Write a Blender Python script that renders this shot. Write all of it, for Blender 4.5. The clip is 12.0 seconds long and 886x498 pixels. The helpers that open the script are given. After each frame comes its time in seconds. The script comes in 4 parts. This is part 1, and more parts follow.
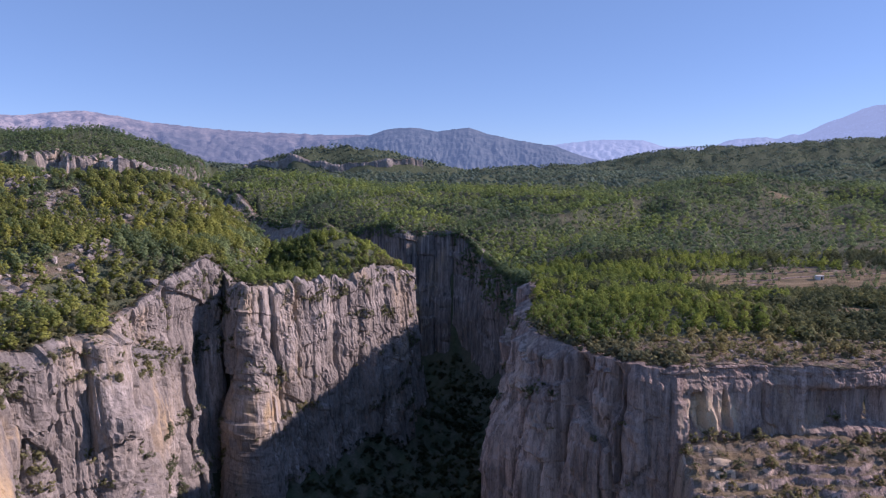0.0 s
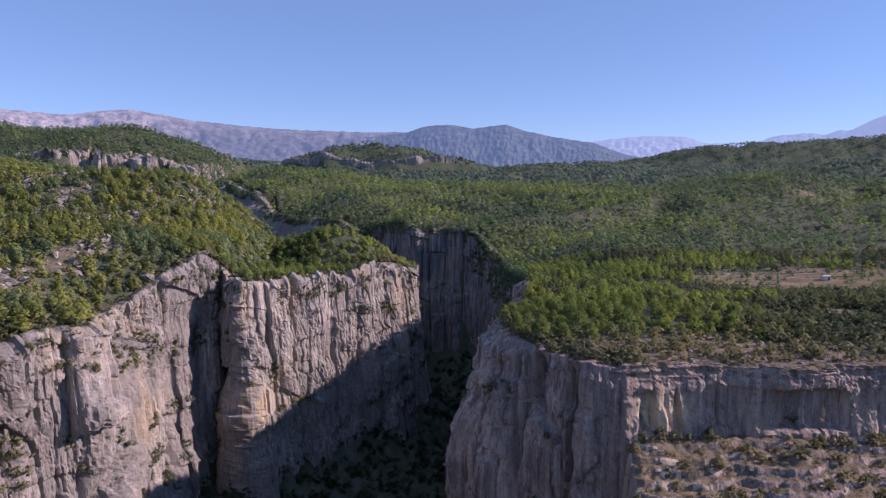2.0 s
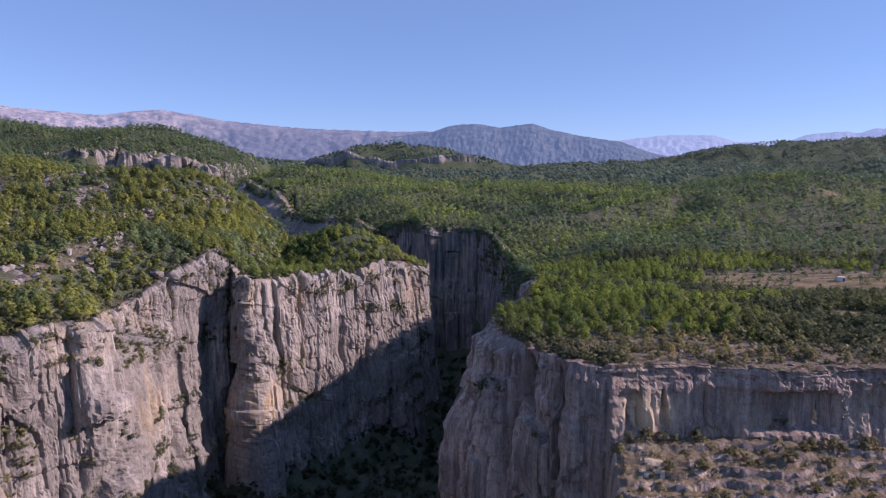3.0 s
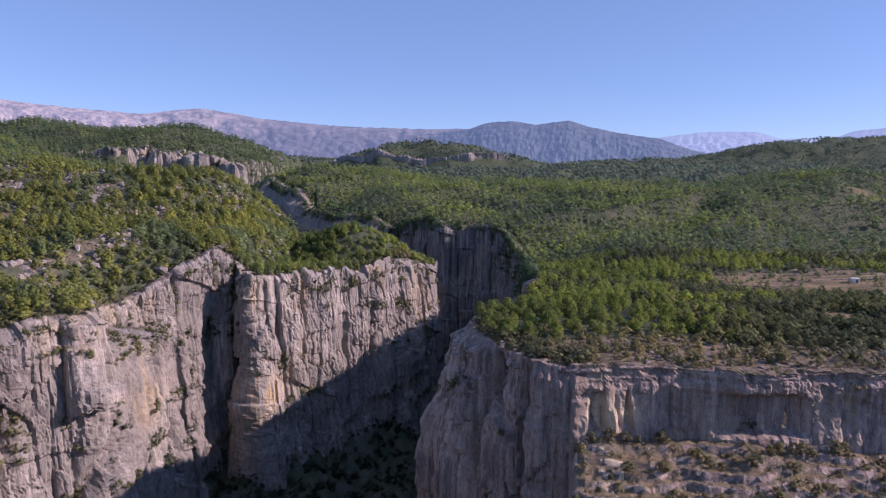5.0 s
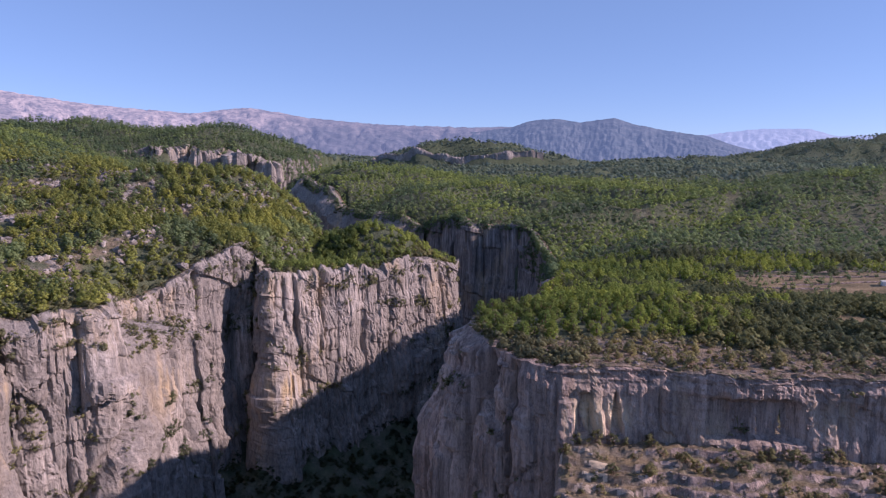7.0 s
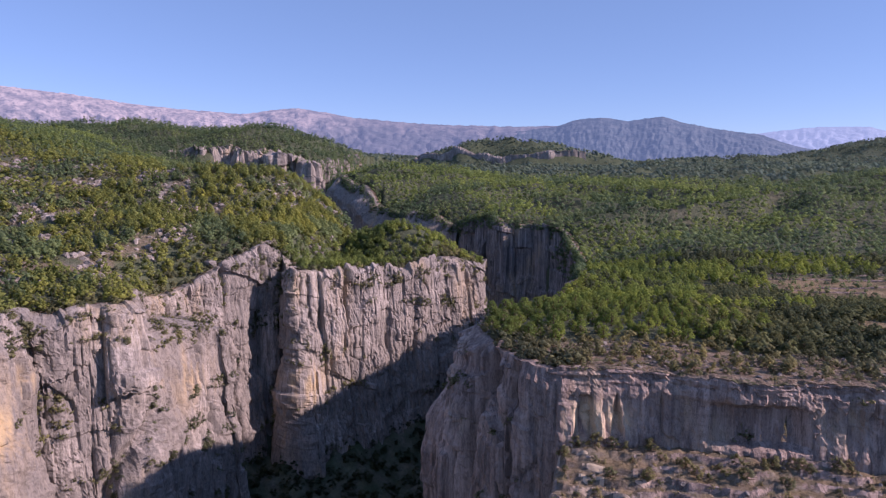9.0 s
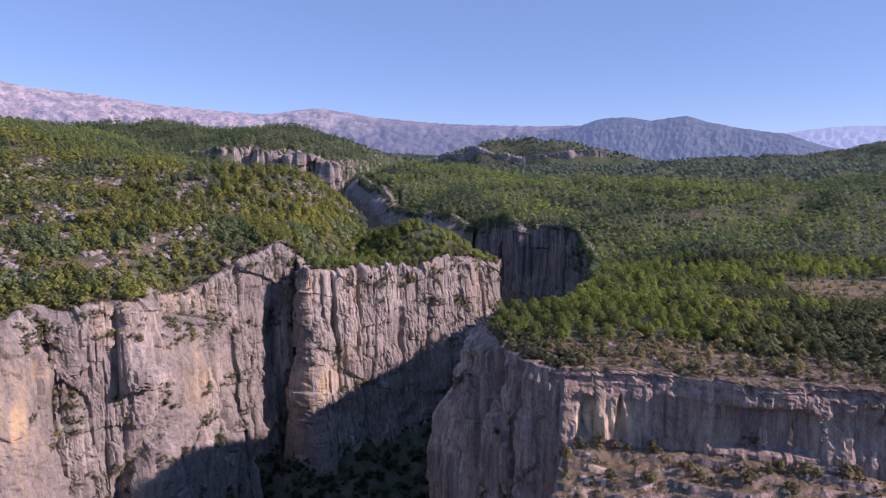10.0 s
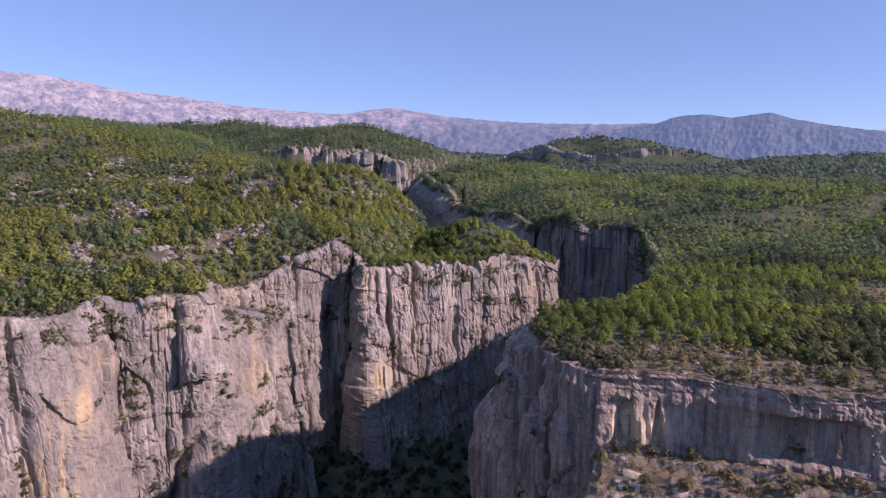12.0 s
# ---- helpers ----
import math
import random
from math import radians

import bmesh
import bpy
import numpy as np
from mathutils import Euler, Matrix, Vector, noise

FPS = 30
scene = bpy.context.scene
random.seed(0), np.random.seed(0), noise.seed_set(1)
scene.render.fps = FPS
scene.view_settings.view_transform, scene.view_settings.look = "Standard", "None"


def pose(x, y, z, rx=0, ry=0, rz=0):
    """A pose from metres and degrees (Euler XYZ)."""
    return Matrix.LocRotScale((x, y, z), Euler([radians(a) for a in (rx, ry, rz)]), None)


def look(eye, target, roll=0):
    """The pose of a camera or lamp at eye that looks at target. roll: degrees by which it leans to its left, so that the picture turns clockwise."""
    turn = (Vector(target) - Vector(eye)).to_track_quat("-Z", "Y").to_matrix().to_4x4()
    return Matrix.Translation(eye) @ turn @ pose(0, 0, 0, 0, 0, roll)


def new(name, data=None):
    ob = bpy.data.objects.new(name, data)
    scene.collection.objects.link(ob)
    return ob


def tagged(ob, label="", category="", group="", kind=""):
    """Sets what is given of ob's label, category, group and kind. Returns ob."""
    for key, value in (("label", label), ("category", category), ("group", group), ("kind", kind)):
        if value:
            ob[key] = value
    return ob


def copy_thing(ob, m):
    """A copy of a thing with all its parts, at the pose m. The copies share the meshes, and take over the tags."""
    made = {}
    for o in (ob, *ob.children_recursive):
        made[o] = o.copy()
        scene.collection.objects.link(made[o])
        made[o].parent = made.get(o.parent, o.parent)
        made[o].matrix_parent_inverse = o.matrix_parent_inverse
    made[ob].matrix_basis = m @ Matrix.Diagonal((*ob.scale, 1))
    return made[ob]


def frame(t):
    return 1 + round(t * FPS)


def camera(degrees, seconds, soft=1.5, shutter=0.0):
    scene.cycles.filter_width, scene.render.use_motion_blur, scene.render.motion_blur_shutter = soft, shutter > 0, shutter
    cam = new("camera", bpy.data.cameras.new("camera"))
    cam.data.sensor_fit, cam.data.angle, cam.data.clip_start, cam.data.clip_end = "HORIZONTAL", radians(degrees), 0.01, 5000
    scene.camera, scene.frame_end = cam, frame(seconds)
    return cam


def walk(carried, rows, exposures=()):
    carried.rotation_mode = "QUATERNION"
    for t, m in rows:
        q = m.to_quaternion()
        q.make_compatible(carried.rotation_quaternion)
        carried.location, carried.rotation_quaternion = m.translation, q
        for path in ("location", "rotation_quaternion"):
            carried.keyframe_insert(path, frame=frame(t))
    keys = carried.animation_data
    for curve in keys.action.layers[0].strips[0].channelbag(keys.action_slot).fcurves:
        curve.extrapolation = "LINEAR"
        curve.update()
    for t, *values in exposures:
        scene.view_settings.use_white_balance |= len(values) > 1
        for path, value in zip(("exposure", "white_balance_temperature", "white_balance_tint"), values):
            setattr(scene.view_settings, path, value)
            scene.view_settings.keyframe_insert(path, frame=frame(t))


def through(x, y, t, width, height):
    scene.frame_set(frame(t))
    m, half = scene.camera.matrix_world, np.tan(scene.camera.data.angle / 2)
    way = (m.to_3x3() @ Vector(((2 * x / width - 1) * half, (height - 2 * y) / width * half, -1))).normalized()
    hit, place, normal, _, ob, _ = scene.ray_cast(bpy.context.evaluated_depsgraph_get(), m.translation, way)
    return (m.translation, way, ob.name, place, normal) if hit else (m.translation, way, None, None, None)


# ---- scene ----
cam = camera(65.45, 12.0, soft=1.2)

# seconds, place, pitch up, turn to the left
PATH = [
    (0.0, 0.00, 0.00, 45.00, -5.985, -0.000),
    (0.5, 5.45, -0.47, 45.00, -6.010, 0.825),
    (1.0, 10.74, -0.82, 45.10, -6.080, 1.680),
    (1.5, 15.82, -1.40, 45.19, -6.154, 2.456),
    (2.0, 20.98, -1.80, 45.30, -6.219, 3.279),
    (2.5, 25.93, -2.07, 45.34, -6.244, 4.297),
    (3.0, 30.62, -2.50, 45.38, -6.290, 5.540),
    (5.0, 48.04, -1.74, 45.80, -6.503, 8.703),
    (5.5, 51.78, -1.43, 45.90, -6.576, 9.470),
    (6.0, 55.08, -1.15, 46.00, -6.593, 10.389),
    (6.5, 58.28, -0.73, 46.01, -6.601, 11.315),
    (7.0, 61.25, -0.27, 46.14, -6.655, 12.391),
    (9.0, 71.73, 1.55, 46.36, -6.707, 16.210),
    (9.5, 74.00, 2.09, 46.31, -6.708, 17.129),
    (10.0, 76.00, 2.60, 46.32, -6.715, 18.035),
    (10.5, 78.11, 3.19, 46.33, -6.711, 19.188),
    (11.0, 80.34, 3.71, 46.39, -6.705, 20.668),
    (11.5, 82.16, 4.10, 46.37, -6.720, 22.255),
    (12.0, 83.86, 4.55, 46.42, -6.807, 23.983),
]
walk(cam, [(t, pose(x, y, z, 90 + pitch, 0, turn)) for t, x, y, z, pitch, turn in PATH], exposures=[(0, 0.33, 5950, 36), (12, 0.41, 6150, 42)])

# ---- light ----
SUN_ELEVATION, SUN_AZIMUTH = radians(27), radians(5)   # azimuth from +x towards +y
to_sun = Vector((math.cos(SUN_ELEVATION) * math.cos(SUN_AZIMUTH), math.cos(SUN_ELEVATION) * math.sin(SUN_AZIMUTH), math.sin(SUN_ELEVATION)))
world = bpy.data.worlds.new("sky")
scene.world = world
world.use_nodes = True
wn = world.node_tree
sky = wn.nodes.new("ShaderNodeTexSky")
sky.sky_type, sky.sun_disc = "NISHITA", False
sky.sun_elevation, sky.sun_rotation = SUN_ELEVATION, radians(90) - SUN_AZIMUTH
sky.air_density, sky.dust_density, sky.ozone_density, sky.altitude = 0.7, 0.0, 4.0, 300
haze = wn.nodes.new("ShaderNodeMix")
haze.data_type = "RGBA"
haze.inputs["Factor"].default_value = 0.42
haze.inputs["B"].default_value = (1.7, 3.1, 4.45, 1)
wn.links.new(sky.outputs[0], haze.inputs["A"])
wn.links.new(haze.outputs["Result"], wn.nodes["Background"].inputs[0])
wn.nodes["Background"].inputs[1].default_value = 0.112
sun = new("sun", bpy.data.lights.new("sun", "SUN"))
sun.data.energy, sun.data.angle, sun.data.color = 4.6, radians(0.6), (1.0, 0.87, 0.70)
sun.matrix_world = look(to_sun * 1000, (0, 0, 0))


# ---- materials ----
class Nodes:
    """A node material under construction."""

    def __init__(self, name, roughness=0.9):
        self.mat = bpy.data.materials.new(name)
        self.mat.use_nodes = True
        self.tree = self.mat.node_tree
        self.bsdf = self.tree.nodes["Principled BSDF"]
        self.bsdf.inputs["Roughness"].default_value = roughness
        self.bsdf.inputs["Specular IOR Level"].default_value = 0.2

    def add(self, kind, **settings):
        node = self.tree.nodes.new(kind)
        for key, value in settings.items():
            setattr(node, key, value)
        return node

    def link(self, a, b):
        self.tree.links.new(a, b)

    def place(self, scale=(1, 1, 1)):
        geo = self.add("ShaderNodeNewGeometry")
        mapping = self.add("ShaderNodeMapping")
        mapping.inputs["Scale"].default_value = scale
        self.link(geo.outputs["Position"], mapping.inputs["Vector"])
        return mapping.outputs[0]

    def noise(self, scale, stretch=(1, 1, 1), detail=4.0, rough=0.55):
        n = self.add("ShaderNodeTexNoise")
        n.inputs["Scale"].default_value, n.inputs["Detail"].default_value, n.inputs["Roughness"].default_value = scale, detail, rough
        self.link(self.place(stretch), n.inputs["Vector"])
        return n.outputs["Fac"]

    def ramp(self, fac, *stops):
        r = self.add("ShaderNodeValToRGB")
        ramp = r.color_ramp
        while len(ramp.elements) < len(stops):
            ramp.elements.new(0.5)
        for e, (at, c) in zip(ramp.elements, stops):
            e.position, e.color = at, (*c, 1) if len(c) == 3 else c
        self.link(fac, r.inputs[0])
        return r.outputs[0]

    def mix(self, fac, a, b, blend="MIX"):
        m = self.add("ShaderNodeMix", data_type="RGBA", blend_type=blend)
        for socket, value in ((m.inputs["Factor"], fac), (m.inputs["A"], a), (m.inputs["B"], b)):
            if hasattr(value, "is_output"):
                self.link(value, socket)
            elif isinstance(value, tuple):
                socket.default_value = (*value, 1)
            else:
                socket.default_value = value
        return m.outputs["Result"]

    def math(self, op, a, b=0.0):
        m = self.add("ShaderNodeMath", operation=op)
        for socket, value in zip(m.inputs, (a, b)):
            if hasattr(value, "is_output"):
                self.link(value, socket)
            else:
                socket.default_value = value
        return m.outputs[0]

    def attribute(self, name):
        return self.add("ShaderNodeAttribute", attribute_name=name).outputs["Fac"]

    def done(self, colour, bump=None, strength=0.5, distance=0.3):
        self.link(colour, self.bsdf.inputs["Base Color"])
        if bump is not None:
            b = self.add("ShaderNodeBump")
            b.inputs["Strength"].default_value, b.inputs["Distance"].default_value = strength, distance
            self.link(bump, b.inputs["Height"])
            self.link(b.outputs[0], self.bsdf.inputs["Normal"])
        return self.mat


def grey(v):
    return (v, v, v)


def limestone(name, light=(0.332, 0.292, 0.266), dark=(0.14, 0.13, 0.123), ochre=(0.56, 0.41, 0.235), wash=0.5, drip=0.0):
    n = Nodes(name, 0.92)
    broad = n.noise(0.05, (1, 1, 0.5))
    streak = n.noise(0.42, (1, 1, 0.13), 7, 0.7)
    fine = n.noise(1.1, (1, 1, 0.5), 9, 0.75)
    mottle = n.noise(0.25, (1, 1, 0.7), 6, 0.7)
    base = n.ramp(broad, (0.3, tuple(0.7 * a + 0.3 * b for a, b in zip(light, dark))), (0.62, light))
    base = n.mix(n.ramp(mottle, (0.42, grey(0)), (0.62, grey(0.6))), base, tuple(0.8 * a + 0.35 * b for a, b in zip(dark, light)))
    base = n.mix(n.ramp(streak, (0.48, grey(0)), (0.64, grey(wash))), base, dark)
    line = n.noise(0.9, (1, 1, 0.05), 3, 0.5)
    base = n.mix(n.ramp(line, (0.655, grey(0)), (0.70, grey(0.4))), base, tuple(0.4 * c for c in dark))
    base = n.mix(n.ramp(fine, (0.36, grey(0.55)), (0.5, grey(0))), base, tuple(0.4 * c for c in dark))
    base = n.mix(n.ramp(fine, (0.58, grey(0)), (0.72, grey(0.5))), base, tuple(1.35 * c for c in light))
    if drip:
        run = n.noise(0.5, (1, 1, 0.035), 4, 0.6)
        base = n.mix(n.ramp(run, (0.36, grey(drip)), (0.46, grey(0))), base, tuple(0.55 * c for c in dark))
        base = n.mix(n.ramp(run, (0.54, grey(0)), (0.64, grey(drip))), base, tuple(1.45 * c for c in light))
    warm = n.math("MULTIPLY", n.ramp(n.noise(0.045, (1, 1, 0.6), 3), (0.56, grey(0)), (0.68, grey(1))), n.ramp(streak, (0.3, grey(1)), (0.6, grey(0.15))))
    base = n.mix(n.math("MULTIPLY", warm, 0.6), base, ochre)
    veil = n.math("MULTIPLY", n.ramp(n.noise(0.06, (1, 1, 0.4), 4), (0.52, grey(0)), (0.6, grey(1))), n.ramp(n.noise(0.7, (1, 1, 0.09), 6, 0.7), (0.46, grey(0)), (0.56, grey(0.75))))
    base = n.mix(veil, base, tuple(1.5 * c for c in light))
    crack = n.noise(0.16, (1, 1, 0.22), 8, 0.75)
    base = n.mix(n.ramp(crack, (0.485, grey(0)), (0.5, grey(0.42)), (0.515, grey(0))), base, tuple(0.35 * c for c in dark))
    base = n.mix(n.attribute("stain_sun"), base, ochre)
    bed = n.noise(0.5, (0.12, 0.12, 1), 5, 0.6)
    base = n.mix(n.ramp(bed, (0.62, grey(0)), (0.68, grey(0.22))), base, tuple(0.6 * c for c in dark))
    pits = n.noise(3.0, (1, 1, 0.55), 5, 0.7)
    base = n.mix(n.ramp(pits, (0.36, grey(0.36)), (0.46, grey(0))), base, tuple(0.5 * c for c in dark))
    fine = n.math("ADD", fine, n.math("MULTIPLY", pits, 0.4))
    height = n.math("ADD", n.math("ADD", n.math("MULTIPLY", streak, 0.35), n.math("MULTIPLY", mottle, 0.3)), n.math("ADD", fine, n.math("MULTIPLY", bed, 0.5)))
    return n.done(base, height, 1.0, 0.42)


def foliage(name, mid, through=0.55):
    """Needles or leaves; "tone" sets plants of one mesh apart from one another."""
    n = Nodes(name, 0.75)
    geo = n.add("ShaderNodeNewGeometry")
    info = n.add("ShaderNodeObjectInfo")
    patch = n.noise(0.018, detail=3)
    island = n.ramp(geo.outputs["Random Per Island"], (0.0, tuple(0.92 * c for c in mid)), (0.55, mid), (1.0, tuple(1.06 * c for c in mid)))
    c = n.mix(1.0, island, n.ramp(patch, (0.32, (0.66, 0.74, 0.86)), (0.68, (1.24, 1.2, 1.0))), "MULTIPLY")
    c = n.mix(1.0, c, n.ramp(info.outputs["Random"], (0.0, (0.78, 0.84, 0.86)), (1.0, (1.2, 1.12, 1.0))), "MULTIPLY")
    c = n.mix(1.0, c, n.ramp(n.attribute("tone"), (0.0, (0.70, 0.78, 0.88)), (0.5, (1, 1, 1)), (1.0, (1.25, 1.17, 1.0))), "MULTIPLY")
    out = n.add("ShaderNodeVectorTransform", vector_type="NORMAL", convert_from="OBJECT", convert_to="WORLD")
    n.link(n.add("ShaderNodeAttribute", attribute_name="puff").outputs["Vector"], out.inputs[0])
    soft = n.add("ShaderNodeMix", data_type="VECTOR")
    soft.inputs["Factor"].default_value = 0.75
    n.link(geo.outputs["Normal"], soft.inputs[4])
    n.link(out.outputs[0], soft.inputs[5])
    unit = n.add("ShaderNodeVectorMath", operation="NORMALIZE")
    n.link(soft.outputs[1], unit.inputs[0])
    n.link(unit.outputs[0], n.bsdf.inputs["Normal"])
    n.done(c)
    thin = n.add("ShaderNodeBsdfTranslucent")
    both = n.add("ShaderNodeMixShader")
    both.inputs[0].default_value = through
    n.link(c, thin.inputs["Color"])
    n.link(n.bsdf.outputs[0], both.inputs[1])
    n.link(thin.outputs[0], both.inputs[2])
    # daylight shows between the sprays
    gaps = n.add("ShaderNodeMixShader")
    n.link(n.ramp(n.noise(1.9, detail=3, rough=0.6), (0.455, grey(1)), (0.50, grey(0))), gaps.inputs[0])
    n.link(both.outputs[0], gaps.inputs[1])
    n.link(n.add("ShaderNodeBsdfTransparent").outputs[0], gaps.inputs[2])
    n.link(gaps.outputs[0], n.tree.nodes["Material Output"].inputs["Surface"])
    return n.mat


ROCK = limestone("limestone")
# streaked rock whose base is darkened to hold the walls' shade
ROCK_STREAKED_SHADE = limestone("shaded_streaked_limestone", (0.28, 0.25, 0.235), (0.11, 0.105, 0.105), drip=0.85)
# its ochre is lightened to cream to hold sunlight on jutting columns
ROCK_WARM = limestone("stained_limestone", (0.365, 0.282, 0.245), (0.16, 0.122, 0.114), (0.74, 0.59, 0.41), 0.7, 0.6)
PINE = foliage("pine_needles", (0.24, 0.315, 0.085))
DARK_PINE = foliage("dark_pine_needles", (0.22, 0.295, 0.155))
MIDDLE_PINE = foliage("middle_pine_needles", (0.285, 0.37, 0.135))
SPUR_PINE = foliage("spur_pine_needles", (0.21, 0.28, 0.095))
OAK = foliage("dry_oak_leaves", (0.165, 0.185, 0.098))
# scrub darkened so that the gorge's deep shade sits in the leaf colour
GORGE_SHADE = foliage("shaded_scrub_leaves", (0.10, 0.115, 0.065))
# bluer and greyer than the near pines: distance haze put into the leaves
HAZED_PINE = foliage("hazed_pine_needles", (0.19, 0.245, 0.195))
OLIVE = foliage("olive_needles", (0.305, 0.342, 0.11))
SCRUB = foliage("scrub_leaves", (0.22, 0.222, 0.13))
STRAW = foliage("dry_grass", (0.30, 0.25, 0.13), 0.3)


def bark():
    n = Nodes("pine_bark", 0.95)
    f = n.noise(3.0, (1, 1, 0.3))
    return n.done(n.ramp(f, (0.3, (0.07, 0.045, 0.03)), (0.7, (0.19, 0.13, 0.09))), f, 0.6, 0.1)


BARK = bark()


def earth():
    """Dry soil, outcrops, low scrub; "forest" and "field" say what grows where."""
    n = Nodes("dry_ground", 0.95)
    mid, fine, broad = n.noise(0.12, detail=6), n.noise(0.7, detail=8, rough=0.7), n.noise(0.02, detail=4)
    soil = n.ramp(fine, (0.3, (0.11, 0.08, 0.056)), (0.5, (0.21, 0.156, 0.115)), (0.72, (0.36, 0.29, 0.23)))
    rock = n.ramp(fine, (0.3, (0.10, 0.09, 0.08)), (0.65, (0.27, 0.235, 0.20)))
    c = n.mix(n.ramp(mid, (0.56, grey(0)), (0.64, grey(1))), soil, rock)
    scrub = n.ramp(fine, (0.35, (0.03, 0.042, 0.015)), (0.65, (0.085, 0.095, 0.04)))
    c = n.mix(n.ramp(n.noise(0.3, detail=6, rough=0.7), (0.52, grey(0)), (0.60, grey(0.85))), c, scrub)
    floor = n.ramp(n.noise(0.25, detail=6, rough=0.7), (0.35, (0.04, 0.062, 0.034)), (0.65, (0.08, 0.108, 0.06)))
    c = n.mix(n.attribute("forest"), c, floor)
    field = n.ramp(n.noise(0.15, (0.4, 1.4, 1), 5), (0.32, (0.12, 0.10, 0.055)), (0.5, (0.22, 0.165, 0.095)), (0.7, (0.31, 0.235, 0.14)))
    c = n.mix(n.attribute("field"), c, field)
    c = n.mix(n.attribute("rock"), c, rock)
    grit = n.noise(2.6, detail=6, rough=0.75)
    c = n.mix(n.ramp(grit, (0.34, grey(0.6)), (0.46, grey(0))), c, (0.06, 0.046, 0.03))
    c = n.mix(n.ramp(grit, (0.56, grey(0)), (0.70, grey(0.4))), c, (0.36, 0.30, 0.23))
    return n.done(c, n.math("ADD", n.math("ADD", fine, mid), n.math("MULTIPLY", grit, 0.6)), 0.9, 0.6)


EARTH = earth()


# far slopes: haze is put into the base colour and a bluish emission
def hazed_rock(name, low, high, haze_glow, strength, bare_low=None, bare_high=None):
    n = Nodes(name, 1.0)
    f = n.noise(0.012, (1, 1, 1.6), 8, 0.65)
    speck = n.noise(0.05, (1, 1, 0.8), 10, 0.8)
    n.bsdf.inputs["Emission Color"].default_value = (*haze_glow, 1)
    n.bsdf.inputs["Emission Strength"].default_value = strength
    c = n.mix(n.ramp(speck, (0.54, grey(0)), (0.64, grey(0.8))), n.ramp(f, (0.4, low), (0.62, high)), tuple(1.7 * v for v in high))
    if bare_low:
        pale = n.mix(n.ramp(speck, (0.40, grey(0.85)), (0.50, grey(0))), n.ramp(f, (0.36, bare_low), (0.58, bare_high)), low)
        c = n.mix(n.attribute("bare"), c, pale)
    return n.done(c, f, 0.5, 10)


# ---- arithmetic ----
def hashed(ix, iy, seed):
    h = (ix.astype(np.int64) * 374761393 + iy.astype(np.int64) * 668265263 + seed * 1442695041) & 0xFFFFFFFF
    h = ((h ^ (h >> 13)) * 1274126177) & 0xFFFFFFFF
    return ((h ^ (h >> 16)) & 0xFFFF) / 65535.0


def grad(x, y, seed=0):
    """Smooth noise over arrays, about -1 to 1."""
    x, y = np.broadcast_arrays(np.asarray(x, float), np.asarray(y, float))
    ix, iy = np.floor(x), np.floor(y)
    fx, fy = x - ix, y - iy
    u, v = fx * fx * fx * (fx * (fx * 6 - 15) + 10), fy * fy * fy * (fy * (fy * 6 - 15) + 10)

    def corner(dx, dy):
        a = hashed(ix + dx, iy + dy, seed) * 2 * math.pi
        return np.cos(a) * (fx - dx) + np.sin(a) * (fy - dy)

    low = corner(0, 0) * (1 - u) + corner(1, 0) * u
    high = corner(0, 1) * (1 - u) + corner(1, 1) * u
    return 1.5 * (low * (1 - v) + high * v)


def fractal(x, y, seed=0, octaves=4):
    return sum(grad(x * 2**k, y * 2**k, seed + k) * 0.5**k for k in range(octaves))


def step(a, b, x):
    k = np.clip((x - a) / (b - a), 0, 1)
    return k * k * (3 - 2 * k)


# ---- the plan ----
# the gorge's two rims, going upstream, away from the camera's start
LEFT_RIM = [(-190, -600), (-130, -150), (-108, 20), (-110, 90), (-105, 128), (-100, 142), (-106, 155), (-114, 164), (-106, 171), (-102, 179), (-92, 189), (-96, 197),
            (-110, 214), (-119, 236), (-119, 248), (-112, 262), (-107, 277), (-103, 290), (-98, 299), (-93, 302), (-88, 296), (-84, 283), (-73, 299), (-60, 318), (-45, 338), (-31, 363), (-19, 384), (-15, 396), (-23, 408),
            (-50, 412), (-84, 404), (-100, 384), (-107, 398), (-130, 435), (-175, 500), (-240, 590), (-292, 680), (-303, 735), (-305, 860), (-350, 1000), (-410, 1200), (-470, 1400)]
RIGHT_RIM = [(460, -600), (430, -100), (330, 90), (260, 140), (200, 160), (150, 167), (113, 164), (96, 160), (78, 163), (57, 158), (46, 160), (36, 175), (27, 191),
             (25, 206), (31, 240), (37, 285), (43, 335), (42, 385), (37, 430), (27, 465), (16, 494), (-8, 505), (-31, 499), (-40, 522), (-72, 540), (-122, 565),
             (-182, 610), (-240, 668), (-277, 745), (-286, 860), (-330, 1000), (-385, 1200), (-440, 1400)]
RIDGE_RIM = [(-640, 690), (-600, 706), (-565, 694), (-525, 716), (-490, 700), (-462, 724), (-432, 702), (-408, 744), (-388, 720), (-366, 752), (-345, 726), (-322, 748), (-305, 735), (-297, 750)]
KNOLL_RIM = [(-430, 1500), (-388, 1405), (-300, 1385), (-200, 1372), (-120, 1374), (-40, 1390)]
FLOOR = -112.0


def resample(points, gap):
    p = np.array(points, float)
    # round the corners once
    q = [p[0]]
    for a, b in zip(p[:-1], p[1:]):
        q += [0.82 * a + 0.18 * b, 0.18 * a + 0.82 * b]
    p = np.array(q + [p[-1]])
    s = np.r_[0, np.cumsum(np.hypot(*np.diff(p, axis=0).T))]
    at = np.arange(0, s[-1], gap)
    return np.stack([np.interp(at, s, p[:, 0]), np.interp(at, s, p[:, 1])], 1)


